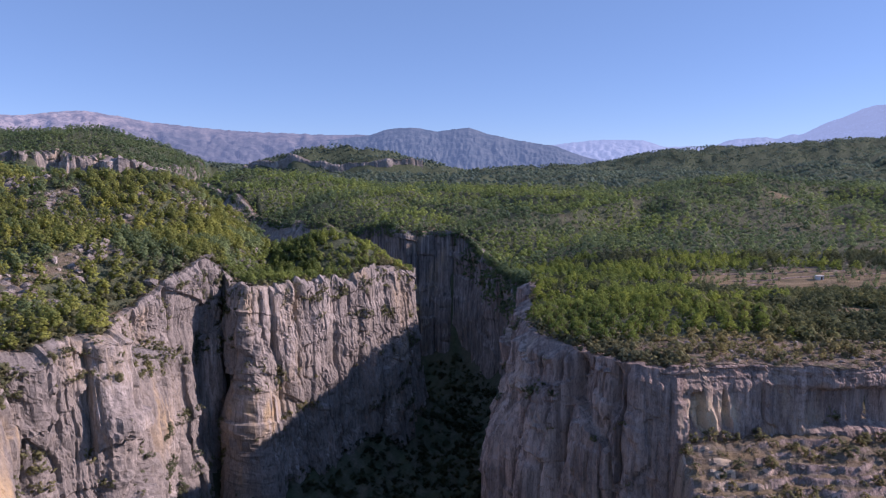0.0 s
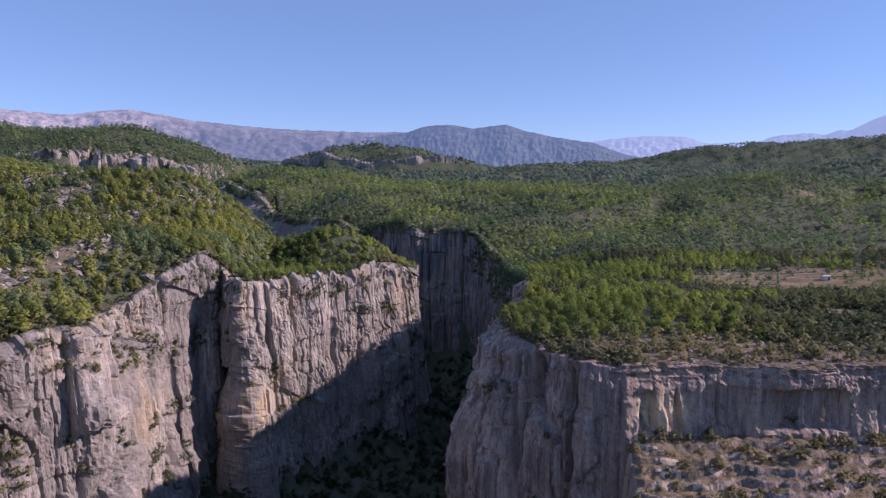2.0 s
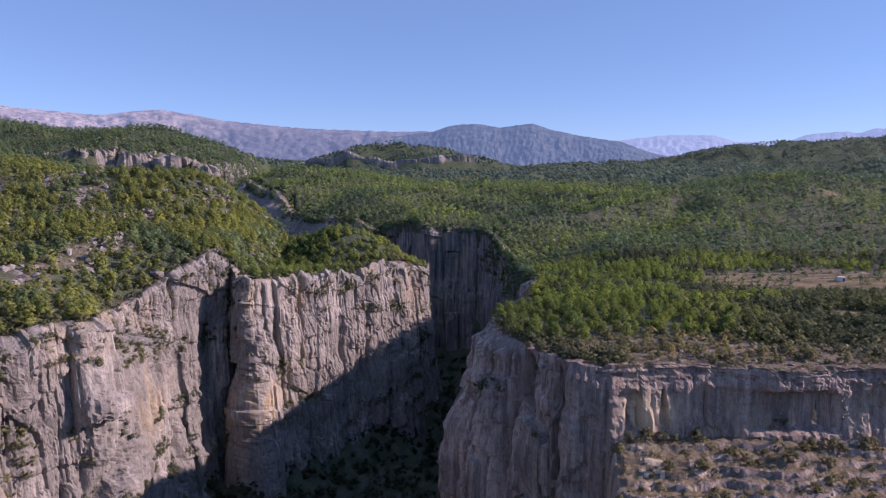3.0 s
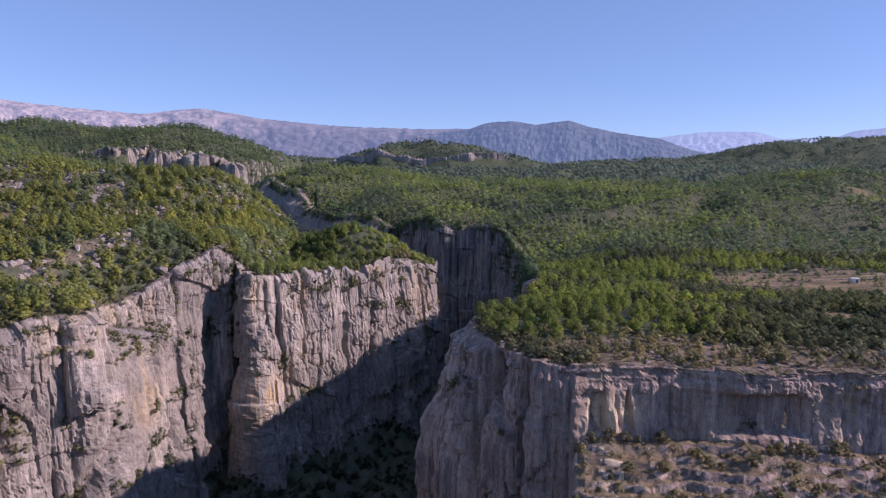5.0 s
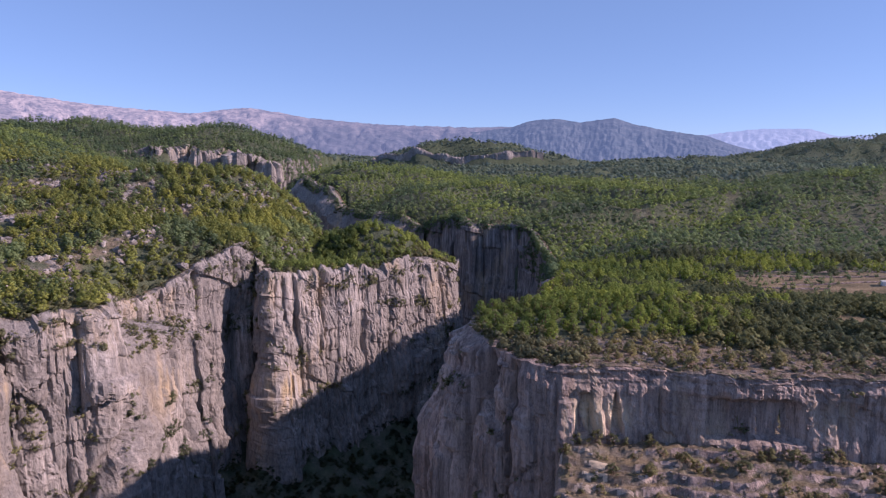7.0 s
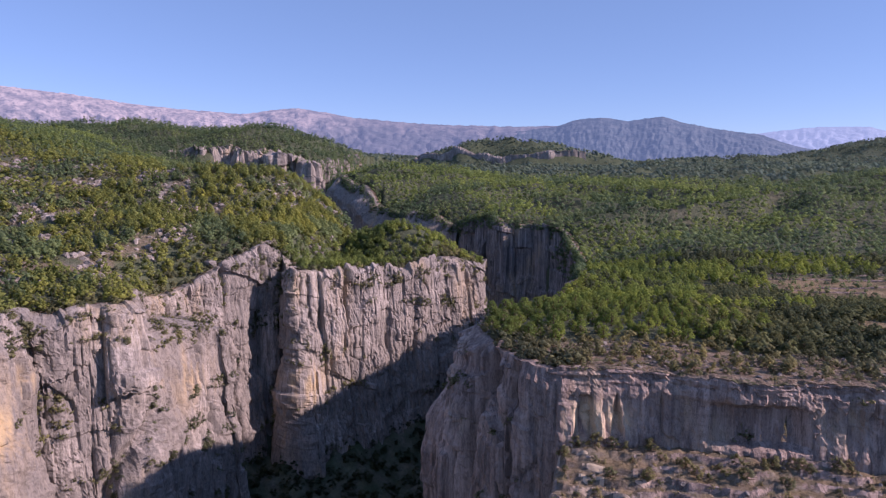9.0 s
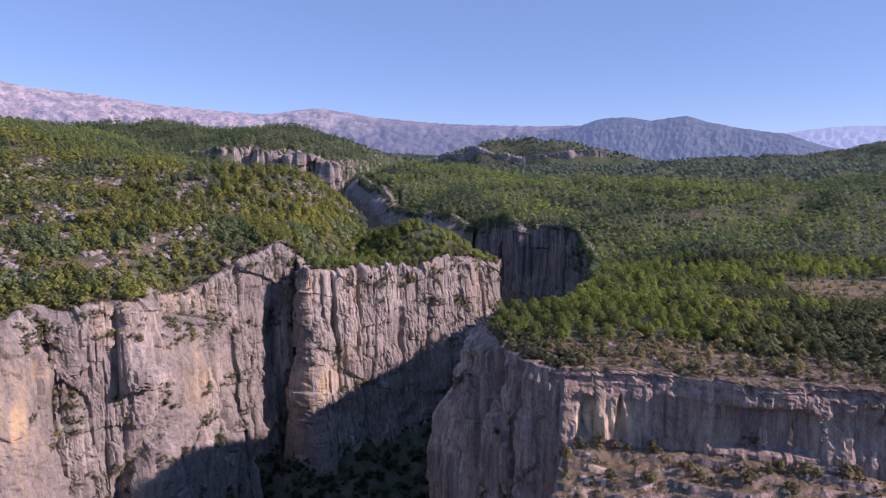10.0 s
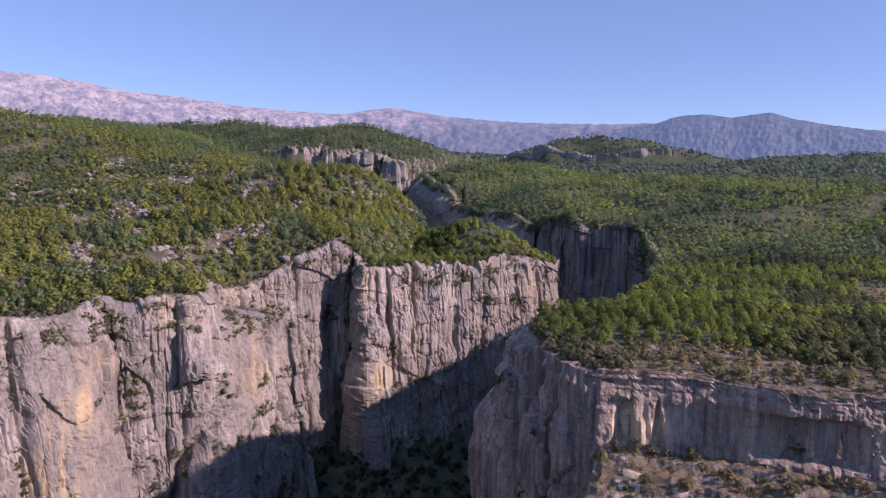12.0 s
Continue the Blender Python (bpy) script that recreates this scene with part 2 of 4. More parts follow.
GORGE = np.concatenate([resample(LEFT_RIM, 7.0), resample(RIGHT_RIM, 7.0)[::-1]])


def from_rim(x, y, outline=GORGE):
    """Distance to the gorge's rim: above 0 on the land, below 0 in the gorge."""
    shape = np.shape(x)
    x, y = np.ravel(x), np.ravel(y)
    best, inside = np.full(x.shape, 1e9), np.zeros(x.shape, bool)
    for (ax, ay), (bx, by) in zip(outline, np.roll(outline, -1, 0)):
        ex, ey = bx - ax, by - ay
        k = np.clip(((x - ax) * ex + (y - ay) * ey) / (ex * ex + ey * ey + 1e-9), 0, 1)
        best = np.minimum(best, (x - ax - k * ex) ** 2 + (y - ay - k * ey) ** 2)
        crosses = (ay > y) != (by > y)
        inside ^= crosses & (x < ex * (y - ay) / (ey + 1e-12) + ax)
    return (np.sqrt(best) * np.where(inside, -1, 1)).reshape(shape)


def bump(x, y, cx, cy, rx, ry, turn=0.0):
    c, s = math.cos(radians(turn)), math.sin(radians(turn))
    u, v = (x - cx) * c + (y - cy) * s, -(x - cx) * s + (y - cy) * c
    return np.exp(-(u / rx) ** 2 - (v / ry) ** 2)


def left_side(x, y):
    """1 on the hillside left of the gorge, 0 right of it."""
    edge = np.interp(y, (-600, 150, 300, 400, 450, 500, 590, 680, 735, 860, 1000, 1200, 1400, 1700), (-150, -50, -50, 20, -60, -130, -207, -270, -291, -296, -340, -398, -455, -500))
    return step(9, -9, x - edge)


def beyond(x, y, rim):
    """1 behind a cliff's rim that runs from west to east."""
    return step(1, 8, y - np.interp(x, *np.array(rim).T))


def land(x, y):
    """Height of the land on top."""
    left = left_side(x, y)
    west = step(-97, -162, x)
    spur = step(-104, -90, x) * step(270, 292, y)
    hill = 3 + 8 * step(250, 278, y) + 6 * west + 25 * west * step(290, 400, y) + 44 * (1 - np.exp(-np.maximum(0, -140 - x) / 330)) + 26 * step(-300, -540, x)
    hill = hill - 13 * bump(x, y, -116, 240, 19, 24) - 6 * bump(x, y, -104, 274, 15, 18) - 2.5 * bump(x, y, -104, 172, 12, 10) - 4 * bump(x, y, -84, 282, 9, 9) - 3.5 * bump(x, y, -93, 198, 12, 14) + 3 * bump(x, y, -110, 126, 14, 22)
    hill = hill * (1 - spur) + spur * (-2 - 10 * step(285, 390, y) + 24 * bump(x, y, -60, 376, 32, 23) + 12 * bump(x, y, -104, 388, 24, 26))
    hill = hill - 9 * step(-150, -250, x) * step(300, 420, y) - 45 * step(402, 510, y) * step(-330, -190, x) - 30 * step(430, 640, y) * step(-640, -330, x) * step(-190, -330, x)
    ridge = 67 - 12 * step(-370, -290, x) + 32 * step(-300, -430, x) * step(720, 840, y) * step(1090, 900, y) + 14 * step(-500, -700, x) * step(720, 900, y)
    over = beyond(x, y, RIDGE_RIM)
    hill = hill * (1 - over) + ridge * over
    plain = -1 + 3 * bump(x, y, 75, 215, 60, 40) - 6 * bump(x, y, 160, 372, 150, 70) - 7 * bump(x, y, 165, 316, 110, 32) + 22 * step(420, 720, y) + 20 * step(760, 1250, y)
    plain = plain + 9 * bump(x, y, -5, 540, 70, 40) - 9 * bump(x, y, 45, 425, 34, 62) - 4 * bump(x, y, 48, 478, 34, 36) - 9 * bump(x, y, 36, 275, 20, 36) + 3 * bump(x, y, -170, 620, 60, 50) - 15 * bump(x, y, -78, 538, 36, 26)
    plain = plain + 24 * bump(x, y, -215, 745, 95, 110) + 12 * bump(x, y, 330, 720, 120, 90) + 45 * bump(x, y, 900, 1330, 230, 150)
    plain = plain + 30 * bump(x, y, 330, 1980, 300, 170) + 84 * bump(x, y, 830, 2380, 380, 240) + 82 * bump(x, y, 1360, 2450, 380, 260) + 120 * bump(x, y, 1950, 2400, 520, 300)
    knoll = beyond(x, y, KNOLL_RIM) * step(-440, -380, x) * step(60, -60, x)
    plain = plain + knoll * 20 + 40 * bump(x, y, -230, 1475, 190, 100) + 14 * bump(x, y, 130, 1560, 240, 120)
    z = left * hill + (1 - left) * plain
    rough = fractal(x / 90, y / 90, 3, 4) * (1.6 + 4.5 * step(450, 1000, np.hypot(x, y)))
    folds = (0.35 - np.abs(fractal((x + 0.5 * y) / 210, (y - 0.5 * x) / 130, 13, 3))) * 27 * step(420, 600, y) * (1 - left)
    return z + rough * (0.6 + 0.8 * left) + folds


def ledge(x, y):
    """The stony terrace under the right-hand cliff, in bedded steps."""
    front = np.interp(x, (40, 57, 80, 113, 150, 200, 260), (166, 156, 158, 162, 164, 158, 138)) - y
    z = -16.0 - 0.62 * np.maximum(0, front) + 1.7 * fractal(x / 17, y / 17, 9, 3) - 4.0 * step(85, 150, x)
    bed = z / 1.7 + 0.35 * grad(x / 19, y / 19, 29)
    beds = 1.7 * (np.floor(bed) + step(0.6, 0.96, bed - np.floor(bed)) - 0.35 * grad(x / 19, y / 19, 29))
    z = z + (beds - z) * (0.5 + 0.45 * step(-0.2, 0.2, grad(x / 14, y / 9, 39)))
    z = z + 0.3 * fractal(x / 2.5, y / 2.5, 19, 3) - 60 * step(34, 50, front) - 90 * step(56, 50, x + 0.12 * front + 2.0 * grad(x / 6, y / 6, 18))
    return z - 20 * step(170, 260, x)


def ground_height(x, y, rim):
    top = land(x, y)
    talus = FLOOR + 38 * np.exp(np.minimum(0, rim - 3) / 22.0) + 5 * fractal(x / 25, y / 25, 5)
    low = np.maximum(talus, np.where((y < 175) & (x > 40), ledge(x, y), -999))
    return np.where(rim > 3.4, top, low)


# ---- the setting ----
def mesh_from(name, verts, faces, material, smooth=False):
    me = bpy.data.meshes.new(name)
    verts, faces = np.ascontiguousarray(verts, np.float32), np.ascontiguousarray(faces, np.int32)
    k = faces.shape[1]
    me.vertices.add(len(verts))
    me.vertices.foreach_set("co", verts.ravel())
    me.loops.add(faces.size)
    me.loops.foreach_set("vertex_index", faces.ravel())
    me.polygons.add(len(faces))
    me.polygons.foreach_set("loop_start", np.arange(0, faces.size, k, dtype=np.int32))
    me.polygons.foreach_set("use_smooth", np.full(len(faces), smooth))
    me.update(calc_edges=True)
    me.materials.append(material)
    return me


def give(me, name, values):
    me.attributes.new(name, "FLOAT", "POINT").data.foreach_set("value", np.ascontiguousarray(values, np.float32).ravel())


def grid_faces(rows, cols, closed=False):
    r, c = np.meshgrid(np.arange(rows - 1), np.arange(cols if closed else cols - 1), indexing="ij")
    d = (c + 1) % cols
    return np.stack([r * cols + c, r * cols + d, (r + 1) * cols + d, (r + 1) * cols + c], -1).reshape(-1, 4)


def field_mask(x, y):
    wob = 12 * fractal(x / 30, y / 30, 21, 3)
    a = bump(x, y + wob, 192, 350, 78, 44, -3) + 0.57 * bump(x, y + wob, 320, 650, 46, 30) + 0.8 * bump(x, y + wob, 190, 715, 42, 32) + 0.9 * bump(x, y + wob, 140, 226, 15, 13)
    return step(0.45, 0.6, a)


def forest_mask(x, y, rim):
    """How densely trees stand: 0 to 1."""
    left = left_side(x, y)
    n = fractal(x / 38, y / 38, 31, 3)
    right_near = step(182, 194, y + 5 * n + 9 * step(75, 45, x)) * step(0, 3, rim)
    a = (1 - left) * right_near * step(-0.75, -0.1, n + 0.35 + 0.5 * step(700, 900, y)) * (1 - 0.4 * bump(x, y, 290, 520, 130, 140)) + left * step(0, 4, rim) * step(-0.6, 0.3, n + 0.3 + 0.6 * step(550, 700, y) + 1.2 * step(-180, -130, x) * step(262, 290, y))
    bare = left * step(0.22, 0.42, fractal(x / 26, y / 26, 81, 3)) * step(430, 380, y) * step(-112, -135, x)
    return np.clip(a, 0, 1) * (1 - field_mask(x, y)) * (1 - 0.75 * bare)


def build_ground():
    centre = (40.0, -70.0)
    front = np.radians(np.linspace(30, 156, 430))
    back = np.radians(np.linspace(156, 390, 50)[1:-1])
    angles = np.r_[front, back]
    radii = np.r_[0.5, np.geomspace(8, 170, 22), np.geomspace(171, 480, 210), np.geomspace(484, 4900, 95)]
    r, a = np.meshgrid(radii, angles, indexing="ij")
    x, y = centre[0] + r * np.cos(a), centre[1] + r * np.sin(a)
    rim = from_rim(x, y)
    z = ground_height(x, y, rim)
    forest = forest_mask(x, y, rim) * (rim > 0)
    z = z - 1.6 * ((rim < 3.4) & (y < 172) & (x > 50) & (x < 218) & (z > -100))
    me = mesh_from("ground", np.stack([x, y, z], -1).reshape(-1, 3), grid_faces(len(radii), len(angles), True), EARTH, True)
    # the gorge floor takes the dark forest-floor colour in full
    give(me, "forest", np.where((rim < 3.4) & (z < -55), 1.0, np.maximum(np.clip(forest * 1.3, 0, 1) * 0.85, (0.6 * step(420, 520, y) + 0.35 * step(850, 950, y)) * (1 - field_mask(x, y)))))
    shelf = (rim < 3.4) & (y < 175) & (x > 45) & (z > -50)
    give(me, "field", np.where(shelf, 0.5 + 0.5 * fractal(x / 6, y / 6, 43, 3), field_mask(x, y) * (rim > 0)).clip(0, 1))
    give(me, "rock", np.where(rim < 3.4, 0.22 + 0.3 * fractal(x / 8, y / 8, 41, 3), 0.0).clip(0, 1))
    return tagged(new("ground", me), "dry stony ground with pine woods, gorge floor and fields", "ground", kind="structure")


build_ground()


def build_ledge():
    """The bedded, stony terrace below the right-hand cliff."""
    xs, ys = np.arange(47, 222, 0.5), np.arange(112, 168, 0.45)
    x, y = np.meshgrid(xs, ys)
    z = ledge(x, y) + 0.2 * blocks(x, y, 4.0, 2.6, 51)[0] * step(-0.2, 0.2, grad(x / 8, y / 8, 52))
    dy, dx = np.gradient(z, 0.45, 0.5)
    me = mesh_from("rock_ledge", np.stack([x, y, z], -1).reshape(-1, 3), grid_faces(len(ys), len(xs)), EARTH)
    steep = step(0.75, 1.5, np.hypot(dx, dy))
    give(me, "forest", 0 * z)
    give(me, "field", np.clip(0.6 + 0.5 * fractal(x / 6, y / 6, 43, 3), 0, 0.95) * (1 - steep))
    stony = np.clip(0.05 + 0.7 * fractal(x / 8, y / 8, 41, 3) + 0.8 * steep, 0, 1)
    give(me, "rock", stony)
    st = 0.6 * bump(x, y, 63, 152, 9, 8) * (1 + grad(x / 3, y / 3, 44))
    give(me, "stain_sun", np.clip(st, 0, 0.8))
    me.materials.append(ROCK_WARM)
    me.polygons.foreach_set("material_index", (stony[:-1, :-1] > 0.66).astype(np.int32).ravel())
    return tagged(new("rock_ledge", me), "stony limestone terrace in broken beds below the cliff", "ledge", kind="structure")


def columns(s, z, width, tall, seed):
    """Broken pillars along a wall: each one's push, its rounded front, and the crack beside it."""
    u = s / width + 0.75 * grad(s / (2.7 * width), z / (25 * width), seed)
    i = np.floor(u)
    f = u - i
    sway = 0.07 * grad(i * 3.7, z / (2.0 * width), seed + 1)
    f = np.clip(f + sway, 0, 1)
    j = np.floor(z / tall + 7 * hashed(i, i * 0, seed + 2) + 0.5 * f * (hashed(i, i * 0, seed + 4) - 0.5))
    push = hashed(i, j, seed + 3) * 2 - 1
    edge = np.abs(2 * f - 1)
    return push, 1 - edge ** 3, np.exp(-(1 - edge) / 0.09) * np.clip(2.2 * hashed(i + (f > 0.5), i * 0, seed + 5) - 0.8, 0, 1)


def blocks(s, z, width, tall, seed):
    """Angular blocks in a wall: each one's push and tilt, and the distance to its joint."""
    u, v = s / width, z / tall
    iu, iv = np.floor(u), np.floor(v)
    d1, d2, val = np.full(u.shape, 9.0), np.full(u.shape, 9.0), np.zeros(u.shape)
    for du in (-1, 0, 1):
        for dv in (-1, 0, 1):
            cu, cv = iu + du, iv + dv
            x, y = u - cu - 0.1 - 0.8 * hashed(cu, cv, seed), v - cv - 0.1 - 0.8 * hashed(cu, cv, seed + 1)
            d = np.hypot(x, y)
            near = d < d1
            d2 = np.where(near, d1, np.minimum(d2, d))
            val = np.where(near, 2 * hashed(cu, cv, seed + 2) - 1 + (2.4 * hashed(cu, cv, seed + 3) - 1.2) * x + (2.0 * hashed(cu, cv, seed + 4) - 1.3) * y, val)
            d1 = np.minimum(d1, d)
    return val, d2 - d1


def cliff(name, rim, gap, base, label, seed, side, depth_rows=135, crest=2.5, batter=0.10, pillars=1.0, lip=0.0, swells=(), inland=0.0, shoulder=0.0, rock=None):
    """A broken limestone wall that hangs from a rim. side: +1 if the gorge lies to the right of the rim's way. lip: depth of the bedded brow over
    an overhang. swells: buttresses as x, y, reach, top, span, push."""
    p = resample(rim, gap)
    half = max(2, int(2.0 / gap))
    k = np.ones(2 * half + 1) / (2 * half + 1)
    soft = np.stack([np.convolve(np.pad(c, half, "edge"), k, "valid") for c in p.T], 1)
    way = np.gradient(soft, axis=0)
    way /= np.hypot(*way.T)[:, None] + 1e-9
    out = np.stack([way[:, 1], -way[:, 0]], 1) * side
    s = np.arange(len(p)) * gap
    top = land(p[:, 0] - inland * out[:, 0], p[:, 1] - inland * out[:, 1])
    if lip:
        pillars = 1.7 - 0.9 * step(46, 58, p[:, 0])
    if name == "cliff_left_bank":
        crest = crest + 1.2 * step(-90, -80, p[:, 0]) * step(280, 288, p[:, 1])
        pillars = (1.0 + 0.5 * step(280, 262, p[:, 1])) * (1 - 0.65 * step(168, 155, p[:, 1]))
    push, front, crack = columns(s, s * 0, 9.0, 1e6, seed)
    push2, front2, crack2 = columns(s, s * 0, 3.2, 1e6, seed + 20)
    lift = crest * np.clip(-0.2 + 0.5 * front + 0.65 * push + 0.3 * push2 - 0.9 * crack - 0.4 * crack2 + 0.5 * grad(s / 2.0, 1.5, seed), -0.6, 2)
    v = np.r_[-4, -3, -2, -1, np.linspace(0, 1, depth_rows) ** 1.3]
    S = np.broadcast_to(s, (len(v), len(s)))
    Z = top + lift - np.clip(v, 0, 1)[:, None] * (top + lift - base)
    deep = np.clip((top + lift - Z) / 3.0, 0, 1)
    push, front, crack = columns(S, Z, 17.0, 46, seed)
    push2, front2, crack2 = columns(S, Z, 6.3, 19, seed + 20)
    push3, front3, crack3 = columns(S, Z, 2.4, 4.2, seed + 40)
    lean = batter * (1 - 0.9 * bump(p[:, 0], p[:, 1], -98, 292, 19, 24))
    off = 0.3 + lean * (top - Z) + shoulder * step(0, 30, s) * np.clip((top - Z) / 16, 0, 1)
    off = off + pillars * (0.95 + 0.7 * grad(S / 48, Z / 60, seed + 30)) * deep * (2.2 * push + 1.7 * front - 4.2 * crack * step(-0.5, 0.1, grad(S / 20, Z / 30, seed + 31)) + 0.6 * push2 + 0.2 * front2 - 1.7 * crack2 * step(-0.15, 0.25, grad(S / 9, Z / 22, seed + 32)))
    WS, WZ = S + 0.7 * fractal(S / 9, Z / 14, seed + 33, 3), Z + 1.1 * fractal(S / 9, Z / 9, seed + 36, 3)
    if gap < 0.8:
        slab, joint = blocks(WS, WZ, 6.0, 24.0, seed + 80)
        slab2, joint2 = blocks(WS, WZ, 2.6, 10.0, seed + 90)
        slab3, _ = blocks(WS, WZ, 1.9, 1.3, seed + 95)
        _, flute, rift = columns(S, Z, 3.6, 90, seed + 99)
        broken = step(-0.25, 0.35, fractal(S / 16, Z / 22, seed + 97, 2))
        off = off + deep * (0.75 * slab - 0.7 * np.exp(-joint / 0.05) + (0.35 * flute - 0.9 * rift) * step(-0.1, 0.35, grad(S / 13, Z / 30, seed + 98)) + (0.12 + 0.42 * broken) * slab2 - 0.22 * broken * np.exp(-joint2 / 0.07) + (0.06 + 0.14 * broken) * slab3)
    off = off + deep * (0.08 * push3 + 0.05 * front3 - 0.15 * crack3)
    off = off + deep * (2.4 * fractal(S / 34, Z / 45, seed + 10, 3) + 0.25 * fractal(S / 7.0, Z / 7.0, seed + 12, 2) + 0.14 * grad(S / 1.0, Z / 1.0, seed + 16))
    shelf = grad(S / 45, Z / 7.0 + 0.5 * grad(S / 15, Z / 15, seed + 17), seed + 13)
    off = off + deep * 0.9 * step(0.12, 0.3, shelf) * step(-0.1, 0.3, grad(S / 13, Z / 17, seed + 15))
    if lip:
        east = step(46, 58, p[:, 0])
        bits, _, gaps = columns(S, Z, 2.1, 1.15, seed + 60)
        under = top - Z
        brow = lip * (0.85 + 0.9 * grad(S / 15, 0.3, seed + 18) + 0.35 * grad(S / 4, 1.3, seed + 18))
        bed = under / 0.75 + 0.3 * grad(S / 18, Z / 9, seed + 19)
        shelves = 0.6 * hashed(np.floor(bed), np.floor(S / 11.0 + 0.6 * grad(S / 5, bed * 0.2, seed + 28)), seed + 26) - 0.45 * np.exp(-((bed - np.floor(bed)) / 0.16) ** 2)
        brow_off = -0.6 + shelves - 0.08 * under + 0.2 * bits - 0.3 * gaps + 0.5 * grad(S / 9, 2.5, seed + 23) + 0.15 * slab3
        flutes, round_, slots = columns(S, Z, 3.4, 60, seed + 70)
        wall_off = 0.9 - (0.6 + 1.0 * step(72, 84, p[:, 0])) * step(0.5 * brow, 0.5 * brow + 5.0, under) + 1.1 * step(9, 17, under) + 0.5 * flutes + 0.45 * round_ - 0.9 * slots + 0.4 * grad(S / 12, Z / 14, seed + 24) + 0.12 * grad(S / 1.5, Z / 2.5, seed + 25) + 0.25 * slab2 + 0.15 * slab3
        for cx, half, z0, z1, amount in ((60.2, 2.2, -15, -6, 2.6), (67.3, 1.3, -15, -5, 2.2), (98, 9.5, -15, -6, 3.0), (64, 0.8, -15, -8, -1.2)):
            wall_off = wall_off - amount * step(half * 1.25, half * 0.8, np.abs(p[:, 0] - cx) + 0.12 * np.maximum(0, Z - z0)) * step(z0 - 1, z0 + 0.5, Z) * step(z1 + 1, z1 - 1, Z)
        ribs, round2, slots2 = columns(S, Z, 5.0, 38, seed + 75)
        off = off + (1 - east) * deep * (0.8 * ribs + 0.8 * round2 - 2.4 * slots2)
        fade = 1 - step(brow * 0.5, brow * 0.5 + 4.5, under)
        lipped = wall_off + fade * (brow_off - wall_off) + 0.22 * (hashed(np.floor(bed * 0.55), np.floor(S / 9.0), seed + 27) - 0.5) * step(12, 6, under)
        off = off * (1 - east) + lipped * east + east * 0.02 * under
    cleft = np.full(Z.shape, 99.0)
    if name == "cliff_left_bank":
        # a lower buttress before the set-back wall, with a slanting cleft on its near side
        cleft = p[:, 1] - 200 - 0.4 * (Z + 15) - 1.2 * grad(Z / 7, 0.5, seed + 61)
        sill = -12 - 4 * step(215, 245, p[:, 1]) + 2.5 * grad(S / 6, 0.5, seed + 62)
        off = off + np.clip((sill - Z) / 4, 0, 1) * step(0, 3, cleft) * step(268, 242, p[:, 1]) * np.clip(-95 - p[:, 0], 0, 25)
        off = off - 6 * np.exp(-(cleft / 1.7) ** 2) * np.clip((-8 - Z) / 5, 0, 1) * step(170, 177, p[:, 1])
    for cx, cy, reach, z_top, span, amount in swells:
        off = off + amount * bump(p[:, 0], p[:, 1], cx, cy, reach, reach) ** 0.7 * np.clip((z_top - Z) / span, 0, 1)
    if gap < 0.8:
        # knobs and clefts that keep their size where the wall fans out round a corner
        x, y = p[:, 0] + out[:, 0] * off, p[:, 1] + out[:, 1] * off
        u, w = 0.77 * x + 0.64 * y, 0.64 * x - 0.77 * y
        knob = fractal(u / 7, Z / 13, seed + 63, 3) + fractal(w / 7, Z / 13, seed + 64, 3)
        seam = np.exp(-np.abs(fractal(u / 9, Z / 40, seed + 65, 2)) / 0.05) + np.exp(-np.abs(fractal(w / 9, Z / 40, seed + 66, 2)) / 0.05)
        off = off + deep * (0.4 * knob - 0.9 * seam * step(-0.1, 0.3, grad(S / 30, Z / 25, seed + 67))) * (1 - east if lip else 1.0)
    off = np.maximum(off, -3.1)
    for i, (inner, up) in enumerate(((6.4, -2.0), (4.6, 0.05), (2.9, 0.3), (1.6 if lip else 0.7, 1.0))):
        off[i] = -inner + 0.7 * grad(s / 2.0, i * 1.7, seed + 5)
        Z[i] = top + lift * max(up, 0) + (up if up < 0 else 0.12) + 0.3 * (up > 0.1) * grad(s / 1.3, i * 2.3, seed + 6)
    x, y, z = p[:, 0] + out[:, 0] * off, p[:, 1] + out[:, 1] * off, Z
    faces = grid_faces(len(v), len(p))
    me = mesh_from(name, np.stack([x, y, z], -1).reshape(-1, 3), faces if side > 0 else faces[:, ::-1], rock or ROCK)
    me.materials.append(EARTH)
    soil = np.zeros((len(v) - 1, len(p) - 1), np.int32)
    soil[:2] = 1
    if lip:
        soil[2:5, p[:-1, 0] > 60] = 1
    me.polygons.foreach_set("material_index", soil.ravel())
    # ochre stains; on the right-hand columns they also stand in for sunlight
    st = 1.3 * bump(x, y, -76, 279, 10, 11) * np.exp(-((z + 54) / 7) ** 2) + 1.0 * bump(x, y, 61, 160, 5, 9) * np.exp(-((z + 12) / 4) ** 2)
    st = st + 0.6 * bump(x, y, 68, 161, 3, 6) * np.exp(-((z + 11) / 4) ** 2) + 0.5 * bump(x, y, 114, 163, 5, 7) * np.exp(-((z + 9) / 5) ** 2)
    st = st + 0.5 * bump(x, y, -91, 222, 8, 12) * np.exp(-((z + 34) / 12) ** 2) + 0.7 * bump(x, y, -101, 156, 7, 7) * np.exp(-((z + 16) / 5) ** 2) + 0.8 * bump(x, y, -95, 131, 9, 8) * np.exp(-((z + 47) / 13) ** 2) + 0.8 * bump(x, y, -95, 143, 8, 8) * np.exp(-((z + 26) / 7) ** 2)
